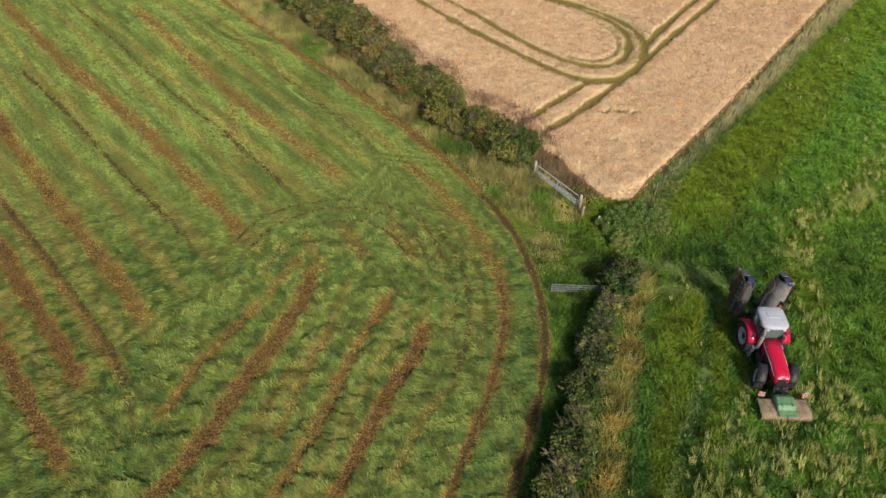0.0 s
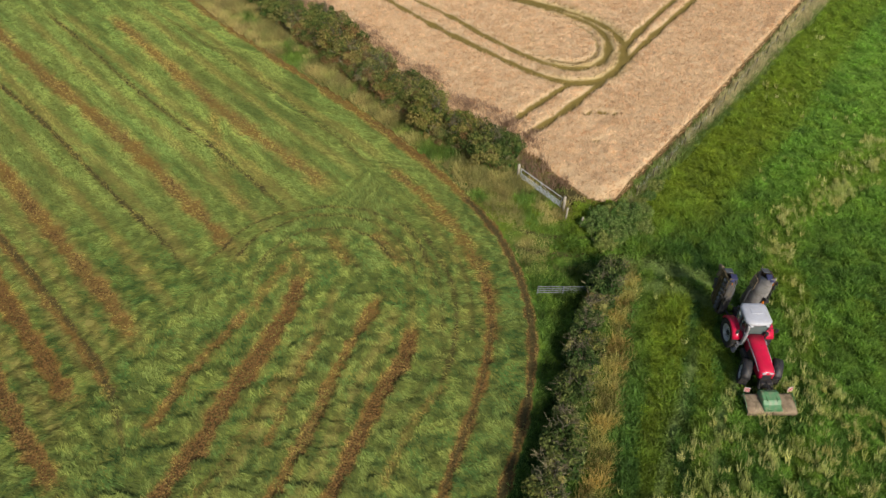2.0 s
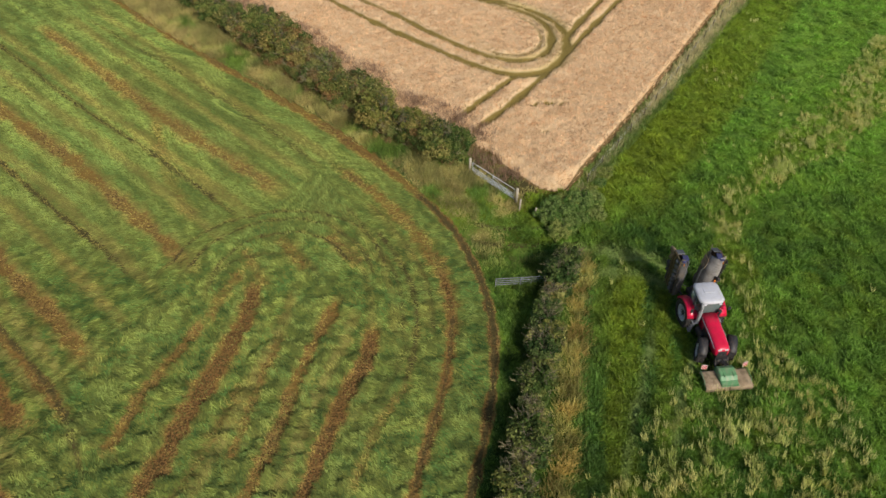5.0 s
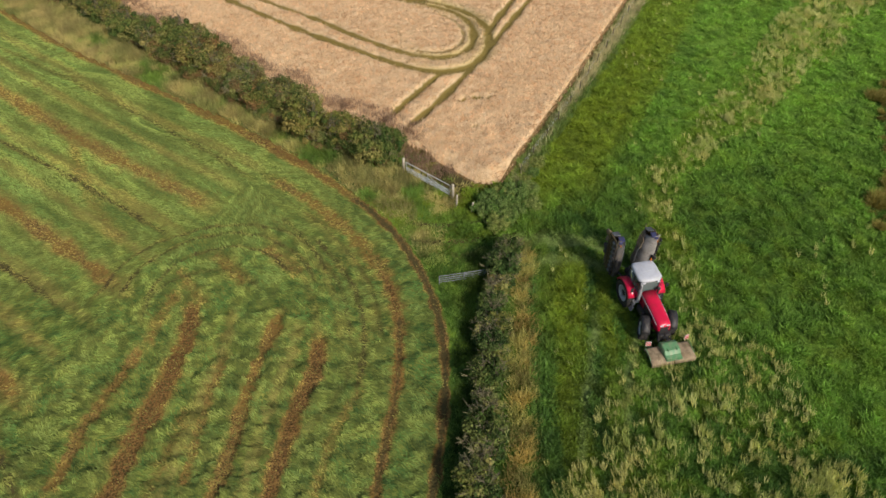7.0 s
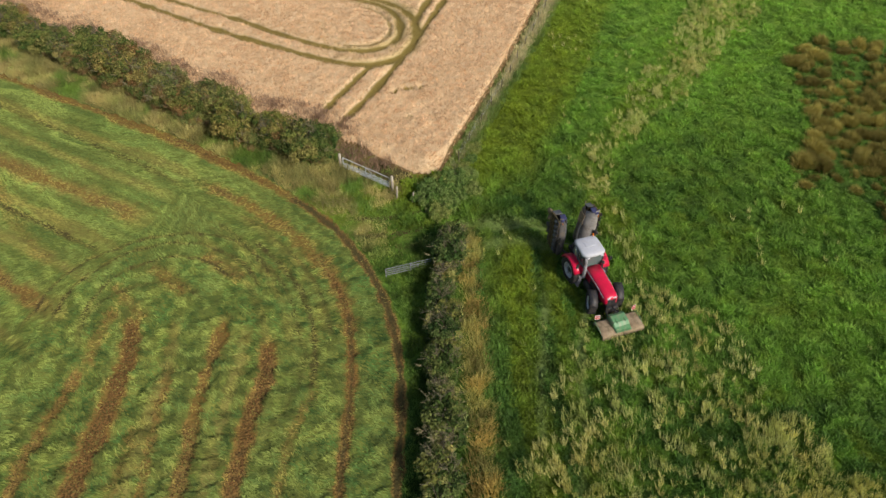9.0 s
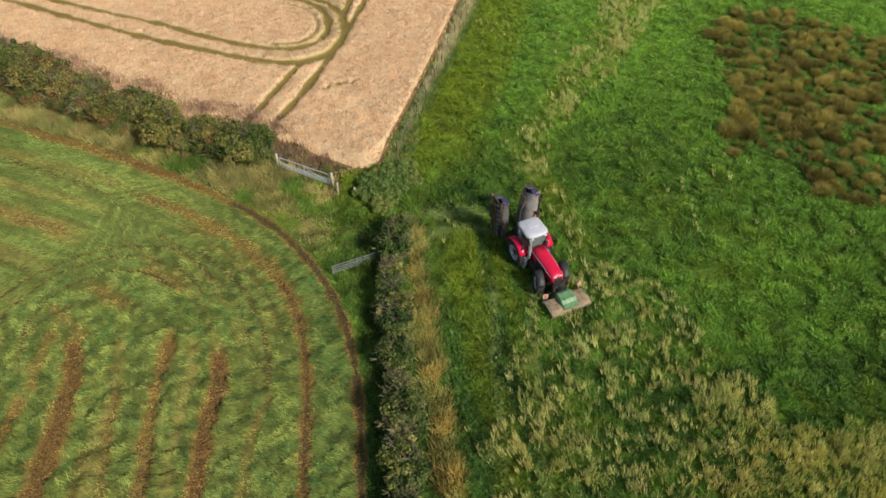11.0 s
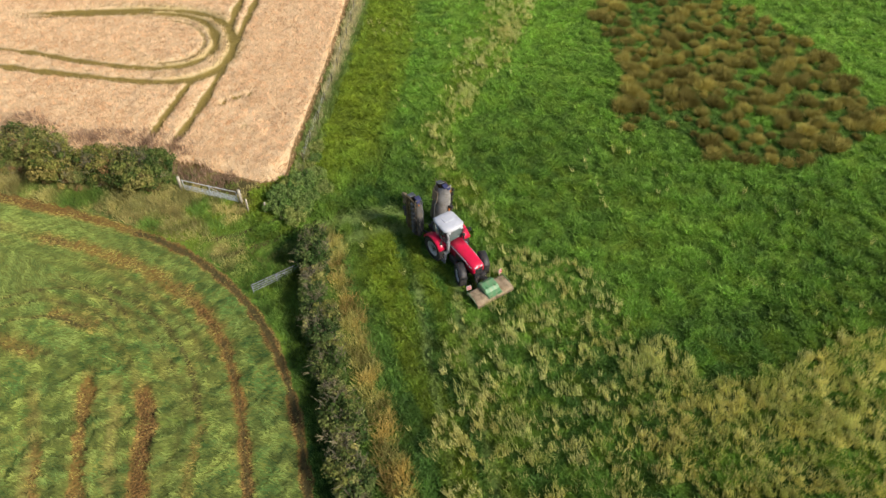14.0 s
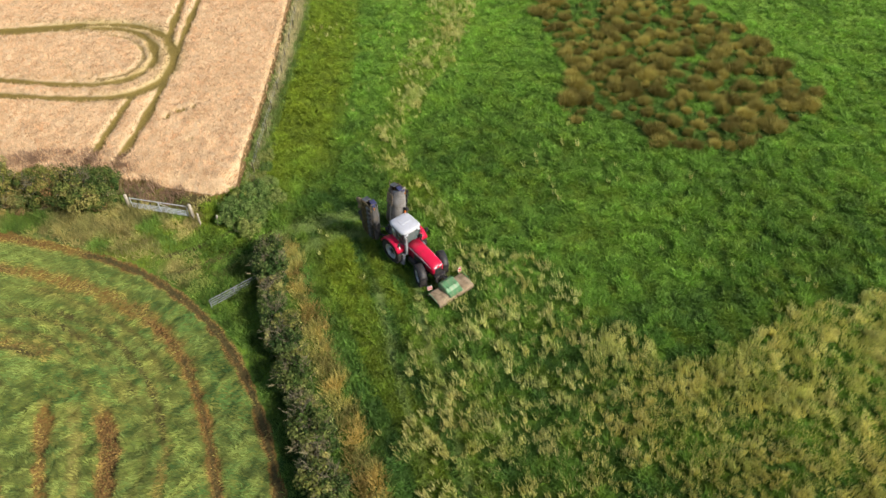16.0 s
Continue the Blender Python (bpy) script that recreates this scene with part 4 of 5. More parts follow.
# ---- hedges ----
def twig(bm, a, b, r0, r1, sides=5):
    """A tapered stick from a to b."""
    a, b = Vector(a), Vector(b)
    turn = (b - a).to_track_quat("Z", "Y").to_matrix()
    rings = []
    for p, r in ((a, r0), (b, r1)):
        rings.append([bm.verts.new(p + turn @ Vector((r * math.cos(k * math.tau / sides), r * math.sin(k * math.tau / sides), 0))) for k in range(sides)])
    for k in range(sides):
        bm.faces.new((rings[0][k], rings[0][(k + 1) % sides], rings[1][(k + 1) % sides], rings[1][k]))
    bm.faces.new(rings[1])


def crown_mesh(name, seed, rx, ry, h, lumps, leaves, size, colours, low=0.15):
    """Many small leaves on uneven lumps."""
    rng = np.random.default_rng(seed)
    a = rng.uniform(0, 2 * np.pi, lumps)
    r = np.sqrt(rng.uniform(0, 1, lumps))
    cz = h * (low + (0.82 - low) * rng.uniform(0, 1, lumps) ** 0.7)
    squeeze = np.clip(1.15 - 0.75 * np.abs(cz / h - 0.35), 0.3, 1)
    centre = np.stack([rx * 0.8 * r * np.cos(a) * squeeze, ry * 0.8 * r * np.sin(a) * squeeze, cz], 1)
    size_l = rng.uniform(0.16, 0.5, lumps) * min(rx, h) / 1.6
    which = rng.integers(0, lumps, leaves)
    d = rng.normal(0, 1, (leaves, 3))
    d /= np.linalg.norm(d, axis=1, keepdims=True)
    p = centre[which] + d * (size_l[which] * rng.uniform(0.6, 1.2, leaves) ** 0.8)[:, None] * np.array([1, 1, 0.85])
    p[:, 2] = np.maximum(p[:, 2], 0.04)
    n = d + rng.normal(0, 0.6, (leaves, 3)) + np.array([0, 0, 0.5])
    n /= np.linalg.norm(n, axis=1, keepdims=True)
    u = np.cross(n, rng.normal(0, 1, (leaves, 3)))
    u /= np.linalg.norm(u, axis=1, keepdims=True)
    w = np.cross(n, u)
    s = (size * rng.uniform(0.55, 1.35, leaves))[:, None]
    v = np.stack([p - u * s, p + w * s * 0.55, p + u * s, p - w * s * 0.55], 1).astype(np.float32)
    v[:, 0, 2] -= 0.02
    base = np.array([c[:3] for c in colours])
    tint = 0.75 * base[rng.integers(0, len(colours), lumps)[which]] + 0.25 * base[rng.integers(0, len(colours), leaves)]
    t = np.repeat(with_alpha(tint * rng.uniform(0.62, 1.38, (leaves, 1))), 4, axis=0)
    return fast_mesh(name, v.reshape(-1, 3), np.arange(leaves * 4).reshape(-1, 4), LEAF, t)


def stems(seed, rx, h, count, bare):
    """Tapered stems that fork, some of them bare past the leaves."""
    rng = random.Random(seed)
    bm = bmesh.new()
    for k in range(count):
        a = rng.uniform(0, math.tau)
        foot = Vector((0.25 * rx * math.cos(a), 0.25 * rx * math.sin(a), -0.05))
        knee = foot + Vector((rng.uniform(-0.3, 0.3), rng.uniform(-0.3, 0.3), h * rng.uniform(0.35, 0.5)))
        twig(bm, foot, knee, 0.05, 0.035)
        for j in range(5 if bare else 4):
            b = rng.uniform(0, math.tau)
            reach = rx * rng.uniform(0.4, 0.95)
            tip = knee + Vector((0.42 * reach * math.cos(b), 0.42 * reach * math.sin(b), h * rng.uniform(0.2, 0.55)))
            twig(bm, knee, tip, 0.03, 0.012, 4)
            if bare:
                for q in range(3):
                    c = knee.lerp(tip, rng.uniform(0.6, 1.0))
                    twig(bm, c, c + Vector((rng.uniform(-0.4, 0.4), rng.uniform(-0.4, 0.4), rng.uniform(0.05, 0.4))), 0.018, 0.008, 3)
    return bm


def sprays(seed, rx, ry, h, count):
    """Pale thin twigs that stick out of the crown in sprays, each bent once."""
    rng = random.Random(seed + 60)
    bm = bmesh.new()
    for k in range(count):
        a, r = rng.uniform(0, math.tau), math.sqrt(rng.uniform(0.05, 1))
        foot = Vector((0.85 * rx * r * math.cos(a), 0.85 * ry * r * math.sin(a), h * (0.95 - 0.5 * r * r) * rng.uniform(0.75, 0.95)))
        out = Vector((0.6 * r * math.cos(a), 0.6 * r * math.sin(a), 0.7))
        for j in range(rng.randint(4, 7)):
            way = (out + Vector((rng.uniform(-0.7, 0.7), rng.uniform(-0.7, 0.7), rng.uniform(-0.3, 0.4)))).normalized()
            knee = foot + way * rng.uniform(0.2, 0.4)
            tip = knee + (way + Vector((rng.uniform(-0.6, 0.6), rng.uniform(-0.6, 0.6), -0.4))).normalized() * rng.uniform(0.15, 0.35)
            twig(bm, foot, knee, 0.016, 0.012, 3)
            twig(bm, knee, tip, 0.012, 0.006, 3)
    return bm


def bush_kind(seed, rx, ry, h, lumps, leaves, size, colours, label, bare=0, low=0.12):
    """A master bush; copies share its meshes."""
    b = thing("hedge_bush", pose(0, 0, -200), label, "bush", "bushes of the hedges")
    part("branchwork", stems(seed, rx, h, 5, bare), BARK, b)
    if bare:
        twigs = part("twig_spray", sprays(seed, rx, ry, h, int((6 if h < 2.35 else 2) * rx * ry)), TWIG, b)
        tagged(twigs, "pale bare twigs", kind="stuff")
    c = new("crown", crown_mesh("crown", seed, rx, ry, h, lumps, leaves, size, colours, low))
    c.parent = b
    return b


DEEP, MID, OLIVE, RUSSET = col(70, 94, 46), col(122, 130, 68), col(160, 152, 92), col(144, 112, 78)
GREYLEAF, PALE, SHADE = col(108, 122, 68), col(154, 160, 98), col(48, 68, 34)
NORTH = [
    bush_kind(1, 1.9, 1.9, 2.9, 70, 10000, 0.08, [DEEP, MID, OLIVE, DEEP, MID], "dense dark green hawthorn bush in a hedge", 1),
    bush_kind(2, 1.8, 1.8, 2.5, 66, 9200, 0.08, [MID, OLIVE, OLIVE, MID], "dense olive green hedge bush"),
    bush_kind(8, 1.5, 1.6, 2.2, 44, 8000, 0.07, [RUSSET, OLIVE, OLIVE, GREYLEAF], "low brownish hedge bush with dying leaves", 1),
    bush_kind(3, 2.0, 1.8, 3.0, 72, 10000, 0.08, [MID, DEEP, RUSSET, OLIVE], "dark green hedge bush with russet patches", 1),
]
SOUTH = [
    bush_kind(4, 1.25, 1.3, 2.15, 58, 4400, 0.082, [SHADE, DEEP, GREYLEAF, DEEP], "straggly grey-green hedge bush with bare twigs", 1, 0.06),
    bush_kind(5, 1.1, 1.3, 1.9, 50, 3600, 0.082, [GREYLEAF, PALE, DEEP, MID], "thin greyish hedge bush with pale twigs", 1, 0.06),
    bush_kind(6, 1.3, 1.2, 2.3, 58, 4400, 0.082, [DEEP, MID, SHADE, PALE], "tangled dark hedge bush with olive leaves", 1, 0.06),
    bush_kind(9, 0.9, 1.0, 1.6, 40, 3200, 0.082, [PALE, OLIVE, DEEP, GREYLEAF], "low dry hedge bush with pale and russet leaves", 1, 0.06),
]
LOW = bush_kind(7, 1.45, 1.3, 1.1, 80, 8000, 0.06, [col(126, 150, 76), col(156, 168, 98), col(98, 124, 58), col(140, 154, 88)], "low grey-green bramble thicket by the gateway", 0, 0.05)


def plant(kinds, line, step, seed, jitter, scale=(0.85, 1.15)):
    """Copies of the bushes set along a line."""
    rng = random.Random(seed)
    p = rounded(line)
    gaps = np.hypot(*(p[1:] - p[:-1]).T)
    along = np.concatenate([[0], np.cumsum(gaps)])
    d, k = 0.0, 0
    while d < along[-1]:
        x, y = np.interp(d, along, p[:, 0]), np.interp(d, along, p[:, 1])
        s = rng.uniform(*scale)
        m = pose(x + rng.uniform(-jitter, jitter), y + rng.uniform(-jitter, jitter), 0, 0, 0, rng.uniform(0, 360))
        b = copy_thing(kinds[k % len(kinds)], m)
        b.scale = (s, s, s * rng.uniform(0.9, 1.1))
        k += rng.choice((1, 1, 2))
        d += step * rng.uniform(0.85, 1.15)


plant([NORTH[0], NORTH[0], NORTH[3]], [(6.6, 46.2), (5.4, 46.8), (3.6, 48.6)], 1.05, 11, 0.7, (0.85, 1.1))
plant([NORTH[0], NORTH[1], NORTH[2]], [(2.6, 49.7), (0.3, 52.2)], 1.05, 19, 0.8, (0.85, 1.15))
plant([NORTH[1], NORTH[3]], [(0.0, 53.3), (-3.3, 57.8)], 1.1, 20, 0.9, (0.95, 1.25))
plant([NORTH[2], NORTH[2], NORTH[3]], [(-3.9, 59.0), (-7.7, 64.4), (-9.9, 67.5)], 0.95, 22, 0.9, (1.1, 1.45))
plant(NORTH, [(-11.4, 68), (-15.2, 73.2), (-33, 96), (-49, 116)], 1.1, 23, 1.0, (0.85, 1.25))
plant([NORTH[1], NORTH[2], NORTH[3]], [(6.2, 45.5), (3.6, 48.2), (-0.2, 51.9), (-4.2, 57.1), (-9.0, 63.1), (-15.4, 71.9)], 0.95, 17, 0.5, (0.42, 0.7))
plant(SOUTH, [(12.9, 33.1), (11.5, 30.6), (10.0, 27.5), (8.7, 24.0), (7.6, 20.9), (6.5, 18.1), (5.7, 15.6), (4.3, 11.5)], 0.78, 12, 0.38, (0.75, 1.2))
plant([LOW], [(12.4, 38.3), (14.2, 39.6), (16.2, 39.8)], 1.05, 13, 0.45, (0.75, 1.15))
plant([LOW], [(16.8, 41.2), (18.6, 43.0)], 1.1, 18, 0.3, (0.45, 0.7))
plant([LOW], [(13.2, 36.7), (14.8, 37.6), (17.2, 38.2)], 1.15, 16, 0.45, (0.7, 1.05))
for master in NORTH + SOUTH + [LOW]:
    for o in list(master.children_recursive) + [master]:
        bpy.data.objects.remove(o)


# ---- rushes: brown tufts on the wet ground ----
def rush_mesh(seed):
    """A rounded tuft: stiff stalks that fan out from one root."""
    rng = np.random.default_rng(seed)
    n = 1100
    a = rng.uniform(0, 2 * np.pi, n)
    r = np.sqrt(rng.uniform(0, 1, n))
    lean = 0.8 * r + rng.normal(0, 0.26, n)
    d = np.stack([np.sin(lean) * np.cos(a), np.sin(lean) * np.sin(a), np.cos(lean)], 1)
    root = np.stack([0.34 * r * np.cos(a), 0.34 * r * np.sin(a), 0 * r], 1)
    tip = root + d * (rng.uniform(0.35, 0.75, n) * (1 - 0.2 * r) * (1 + 0.15 * np.sin(2 * a + seed)))[:, None]
    side = np.cross(d, rng.normal(0, 1, (n, 3)))
    side = side / np.linalg.norm(side, axis=1, keepdims=True) * rng.uniform(0.012, 0.024, n)[:, None]
    v = np.stack([root - side, root + side, tip], 1).reshape(-1, 3)
    t = tones([rng.uniform(0, 1, n), rng.uniform(0, 1, n), 0.7 * rng.uniform(0, 1, n)], [col(164, 146, 78)[:3], col(208, 188, 116)[:3], col(108, 116, 54)[:3]])
    return fast_mesh("rush_clump", v, np.arange(n * 3).reshape(-1, 3), RUSH, np.repeat(with_alpha(t), 3, axis=0))


def rushes():
    kinds = [rush_mesh(s) for s in (91, 93, 95, 97)]
    rng = random.Random(14)
    done = []
    for tries in range(6000):
        x, y = rng.uniform(40, 67), rng.uniform(16, 49)
        if rush_ground(np.array([x]), np.array([y]))[0] < 0.5 or any((x - p) ** 2 + (y - q) ** 2 < 1.3 for p, q in done) or len(done) > 298:
            continue
        done.append((x, y))
        ob = new("rush_clump", kinds[len(done) % 4])
        s = rng.choice((0.75, 1.0, 1.2, 1.45)) * rng.uniform(0.85, 1.15)
        ob.matrix_basis = pose(x, y, 0, rng.uniform(-8, 8), rng.uniform(-8, 8), rng.uniform(0, 360)) @ Matrix.Diagonal((s * rng.uniform(0.9, 1.3), s, s * rng.uniform(0.9, 1.15), 1))
        tagged(ob, "brown rush tuft on wet meadow ground", "rushes", "rush tufts in the meadow")


rushes()


# ---- shapes for machines, gates and fences ----
def box(bm, size, centre, bevel=0.0, turn=None):
    """A box with bevelled edges."""
    m = Matrix.Translation(centre) @ (turn or Matrix.Identity(4)) @ Matrix.Diagonal((*size, 1))
    made = bmesh.ops.create_cube(bm, size=1.0, matrix=m)["verts"]
    if bevel:
        edges = list({e for v in made for e in v.link_edges})
        bmesh.ops.bevel(bm, geom=edges, offset=bevel, segments=2, affect="EDGES", profile=0.5)


def rod(bm, a, b, r, sides=8):
    twig(bm, a, b, r, r, sides)


def bent(bm, points, r, sides=8):
    for a, b in zip(points, points[1:]):
        rod(bm, a, b, r, sides)


def loft(bm, rings, close=True):
    """Skins a row of rings of equally many points."""
    vs = [[bm.verts.new(p) for p in ring] for ring in rings]
    n = len(vs[0])
    for a, b in zip(vs, vs[1:]):
        for k in range(n):
            bm.faces.new((a[k], a[(k + 1) % n], b[(k + 1) % n], b[k]))
    if close:
        bm.faces.new(vs[0][::-1])
        bm.faces.new(vs[-1])
    for f in bm.faces:
        f.smooth = True


def lathe(bm, profile, sides=32):
    """Turns a profile of (radius, side) round the y axis."""
    vs = [[bm.verts.new((r * math.cos(k * math.tau / sides), s, r * math.sin(k * math.tau / sides))) for r, s in profile] for k in range(sides)]
    for k in range(sides):
        a, b = vs[k], vs[(k + 1) % sides]
        for j in range(len(profile) - 1):
            bm.faces.new((a[j], a[j + 1], b[j + 1], b[j])).smooth = True


def wheel(tractor, name, x, y, radius, width, out, steer=0.0):
    """A tractor wheel: lugged tyre, dished rim and hub; out is +1 or -1, the side that faces out."""
    w = new(name)
    w.parent = tractor
    w.matrix_basis = pose(x, y, radius, 0, 0, steer)
    tagged(w, "large lugged tractor wheel with a pale rim")
    bm = bmesh.new()
    h, ri = width / 2, radius * 0.58
    lathe(bm, [(ri, -h * 0.8), (radius * 0.8, -h), (radius * 0.93, -h * 0.92), (radius * 0.965, -h * 0.5), (radius * 0.965, h * 0.5), (radius * 0.93, h * 0.92), (radius * 0.8, h), (ri, h * 0.8)], 40)
    for k in range(22):
        for s in (-1, 1):
            a = (k + 0.25 * (s + 1)) * math.tau / 22
            turn = Matrix.Rotation(-a, 4, "Y") @ Matrix.Translation((radius * 0.97, s * h * 0.48, 0)) @ Matrix.Rotation(s * radians(38), 4, "X")
            box(bm, (radius * 0.075, width * 0.56, radius * 0.055), (0, 0, 0), 0, turn)
    part("tyre", bm, TYRE, w, "dusty black lugged tyre")
    bm = bmesh.new()
    lathe(bm, [(ri, -h * 0.8), (ri * 0.95, -h * 0.78), (ri * 0.9, out * h * 0.1), (ri * 0.62, out * h * 0.2), (ri * 0.5, out * h * 0.45), (0.02, out * h * 0.45)], 32)
    lathe(bm, [(ri * 0.9, out * h * 0.1), (ri * 0.95, out * h * 0.8), (ri * 1.02, out * h * 0.82)], 32)
    part("rim", bm, RIM, w, "pale grey painted steel rim")
    bm = bmesh.new()
    lathe(bm, [(ri * 0.3, out * h * 0.44), (ri * 0.28, out * h * 0.62), (0.01, out * h * 0.64)], 16)
    for k in range(8):
        a = k * math.tau / 8
        box(bm, (0.05, 0.06, 0.05), (ri * 0.42 * math.cos(a), out * h * 0.5, ri * 0.42 * math.sin(a)), 0.008)
    part("hub", bm, BLACK, w, "dark wheel hub with bolts")


def rib(x, half, low, high, round_=0.16):
    """A section across the tractor's bonnet: flat sides, rounded shoulders."""
    return [(x, -half, low), (x, -half * 1.02, (low + high) / 2), (x, -half, high - round_), (x, -half * 0.8, high - round_ * 0.3), (x, -half * 0.4, high), (x, half * 0.4, high), (x, half * 0.8, high - round_ * 0.3), (x, half, high - round_), (x, half * 1.02, (low + high) / 2), (x, half, low)]


def arch(r0, r1, half, a0, a1, count=10, lip=0.05):
    """A curved mudguard round a wheel's axis, as rings across."""
    rings = []
    for k in range(count + 1):
        a = radians(a0 + (a1 - a0) * k / count)
        c, s = math.cos(a), math.sin(a)
        rings.append([(r0 * c, -half, r0 * s), (r1 * c, -half, r1 * s), (r1 * c * 1.01, 0, r1 * s * 1.01), (r1 * c, half, r1 * s), (r0 * c, half, r0 * s), ((r1 - lip) * c, half - 0.03, (r1 - lip) * s), ((r1 - lip) * c, -half + 0.03, (r1 - lip) * s)])
    return rings


def tractor(m):
    t = thing("tractor", m, "red four-wheel-drive tractor with a white cab roof on the grass", "tractor")
    for s in (-1, 1):
        wheel(t, "rear_wheel", 0, s * 0.98, 0.98, 0.64, s)
        wheel(t, "front_wheel", 2.95, s * 0.95, 0.76, 0.52, s, -20.0)
    bm = bmesh.new()
    box(bm, (4.3, 0.46, 0.5), (1.5, 0, 0.82), 0.05)
    box(bm, (1.1, 0.8, 0.55), (-0.1, 0, 0.85), 0.08)
    box(bm, (0.3, 1.7, 0.24), (2.95, 0, 0.74), 0.04)
    box(bm, (0.3, 1.7, 0.3), (0, 0, 0.95), 0.05)
    part("chassis", bm, BLACK, t, "black gearbox and axles")
    bm = bmesh.new()
    loft(bm, [rib(1.02, 0.50, 1.1, 2.08), rib(1.8, 0.49, 1.1, 2.04), rib(2.6, 0.48, 1.1, 1.97), rib(3.3, 0.47, 1.12, 1.87), rib(3.62, 0.45, 1.15, 1.79), rib(3.74, 0.39, 1.22, 1.66, 0.1)])
    bonnet = part("bonnet", bm, RED, t, "red sloping bonnet")
    bm = bmesh.new()
    for s in (-1, 1):
        loft(bm, [[(1.15, s * 0.505, 1.80), (1.15, s * 0.525, 1.80), (1.15, s * 0.525, 1.90), (1.15, s * 0.505, 1.90)], [(2.6, s * 0.482, 1.72), (2.6, s * 0.505, 1.72), (2.6, s * 0.505, 1.80), (2.6, s * 0.482, 1.80)], [(3.5, s * 0.455, 1.60), (3.5, s * 0.478, 1.60), (3.5, s * 0.478, 1.64), (3.5, s * 0.455, 1.64)]])
    part("side_stripe", bm, WHITE, bonnet, "pale stripe along the bonnet")
    bm = bmesh.new()
    for k in range(7):
        box(bm, (0.03, 0.56, 0.025), (3.755, 0, 1.22 + k * 0.05), 0.005)
    box(bm, (0.02, 0.6, 0.42), (3.735, 0, 1.38), 0.01)
    part("grille", bm, BLACK, bonnet, "black slatted grille")
    for s in (-1, 1):
        bm = bmesh.new()
        box(bm, (0.10, 0.24, 0.1), (3.69, s * 0.22, 1.67), 0.025)
        part("headlight", bm, LAMP, bonnet, "clear headlight")
        bm = bmesh.new()
        box(bm, (1.15, 0.02, 0.5), (2.3, s * 0.492, 1.38), 0.008, Matrix.Rotation(s * radians(-0.8), 4, "Z"))
        part("side_vent", bm, BLACK, bonnet, "dark engine side panel")
    # cab
    bm = bmesh.new()
    posts = [(0.92, 0.52, 1.35, 0.86, 0.72), (0.25, 0.82, 1.35, 0.2, 0.76), (-0.62, 0.8, 1.5, -0.6, 0.74)]
    for s in (-1, 1):
        for x0, y0, z0, x1, y1 in posts:
            bent(bm, [(x0, s * y0, z0), (x1, s * y1, 2.86)], 0.045)
        bent(bm, [(0.92, s * 0.52, 1.35), (0.25, s * 0.82, 1.3), (-0.62, s * 0.8, 1.5)], 0.04)
        bent(bm, [(0.86, s * 0.72, 2.84), (0.2, s * 0.76, 2.86), (-0.6, s * 0.74, 2.86)], 0.045)
    bent(bm, [(0.92, -0.52, 1.35), (0.92, 0.52, 1.35)], 0.04)
    bent(bm, [(-0.62, -0.8, 1.5), (-0.62, 0.8, 1.5)], 0.04)
    box(bm, (1.5, 1.3, 0.12), (0.1, 0, 1.22), 0.03)
    part("cab_frame", bm, BLACK, t, "black cab pillars")
    bm = bmesh.new()
    loft(bm, [[(0.90, -0.53, 1.38), (0.90, 0.53, 1.38), (0.86, 0.69, 2.82), (0.86, -0.69, 2.82)], [(0.912, -0.53, 1.38), (0.912, 0.53, 1.38), (0.872, 0.69, 2.82), (0.872, -0.69, 2.82)]])
    for f in bm.faces:
        f.smooth = False
    part("windscreen", bm, GLASS, t, "tinted windscreen")
    for s in (-1, 1):
        bm = bmesh.new()
        loft(bm, [[(0.88, s * 0.56, 1.38), (0.26, s * 0.81, 1.36), (0.22, s * 0.755, 2.82), (0.84, s * 0.71, 2.82)], [(0.88, s * 0.572, 1.38), (0.26, s * 0.822, 1.36), (0.22, s * 0.767, 2.82), (0.84, s * 0.722, 2.82)]])
        part("cab_door", bm, GLASS, t, "tinted glass cab door")
        bm = bmesh.new()
        loft(bm, [[(0.2, s * 0.81, 1.4), (-0.58, s * 0.79, 1.52), (-0.56, s * 0.735, 2.82), (0.17, s * 0.75, 2.82)], [(0.2, s * 0.822, 1.4), (-0.58, s * 0.802, 1.52), (-0.56, s * 0.747, 2.82), (0.17, s * 0.762, 2.82)]])
        part("side_window", bm, GLASS, t, "tinted side window")
    bm = bmesh.new()
    loft(bm, [[(-0.61, -0.76, 1.55), (-0.61, 0.76, 1.55), (-0.59, 0.7, 2.82), (-0.59, -0.7, 2.82)], [(-0.622, -0.76, 1.55), (-0.622, 0.76, 1.55), (-0.602, 0.7, 2.82), (-0.602, -0.7, 2.82)]])
    part("rear_window", bm, GLASS, t, "tinted rear window")
    bm = bmesh.new()
    box(bm, (0.5, 0.55, 0.14), (-0.1, 0, 1.6), 0.05)
    box(bm, (0.14, 0.52, 0.65), (-0.38, 0, 1.95), 0.05)
    box(bm, (0.35, 0.3, 0.3), (0.72, 0, 1.5), 0.05)
    part("seat", bm, BLACK, t, "dark seat and console")
    bm = bmesh.new()
    outline = lambda g, z: [(-0.78 + g, -0.74 + g, z), (-0.5 + g, -0.87 + g, z), (0.85 - g, -0.87 + g, z), (1.06 - g, -0.66 + g, z), (1.10 - g, 0, z), (1.06 - g, 0.66 - g, z), (0.85 - g, 0.87 - g, z), (-0.5 + g, 0.87 - g, z), (-0.78 + g, 0.74 - g, z)]
    loft(bm, [outline(0.12, 2.86), outline(0.06, 2.93), outline(0.07, 3.05), outline(0.15, 3.12), outline(0.42, 3.15)])
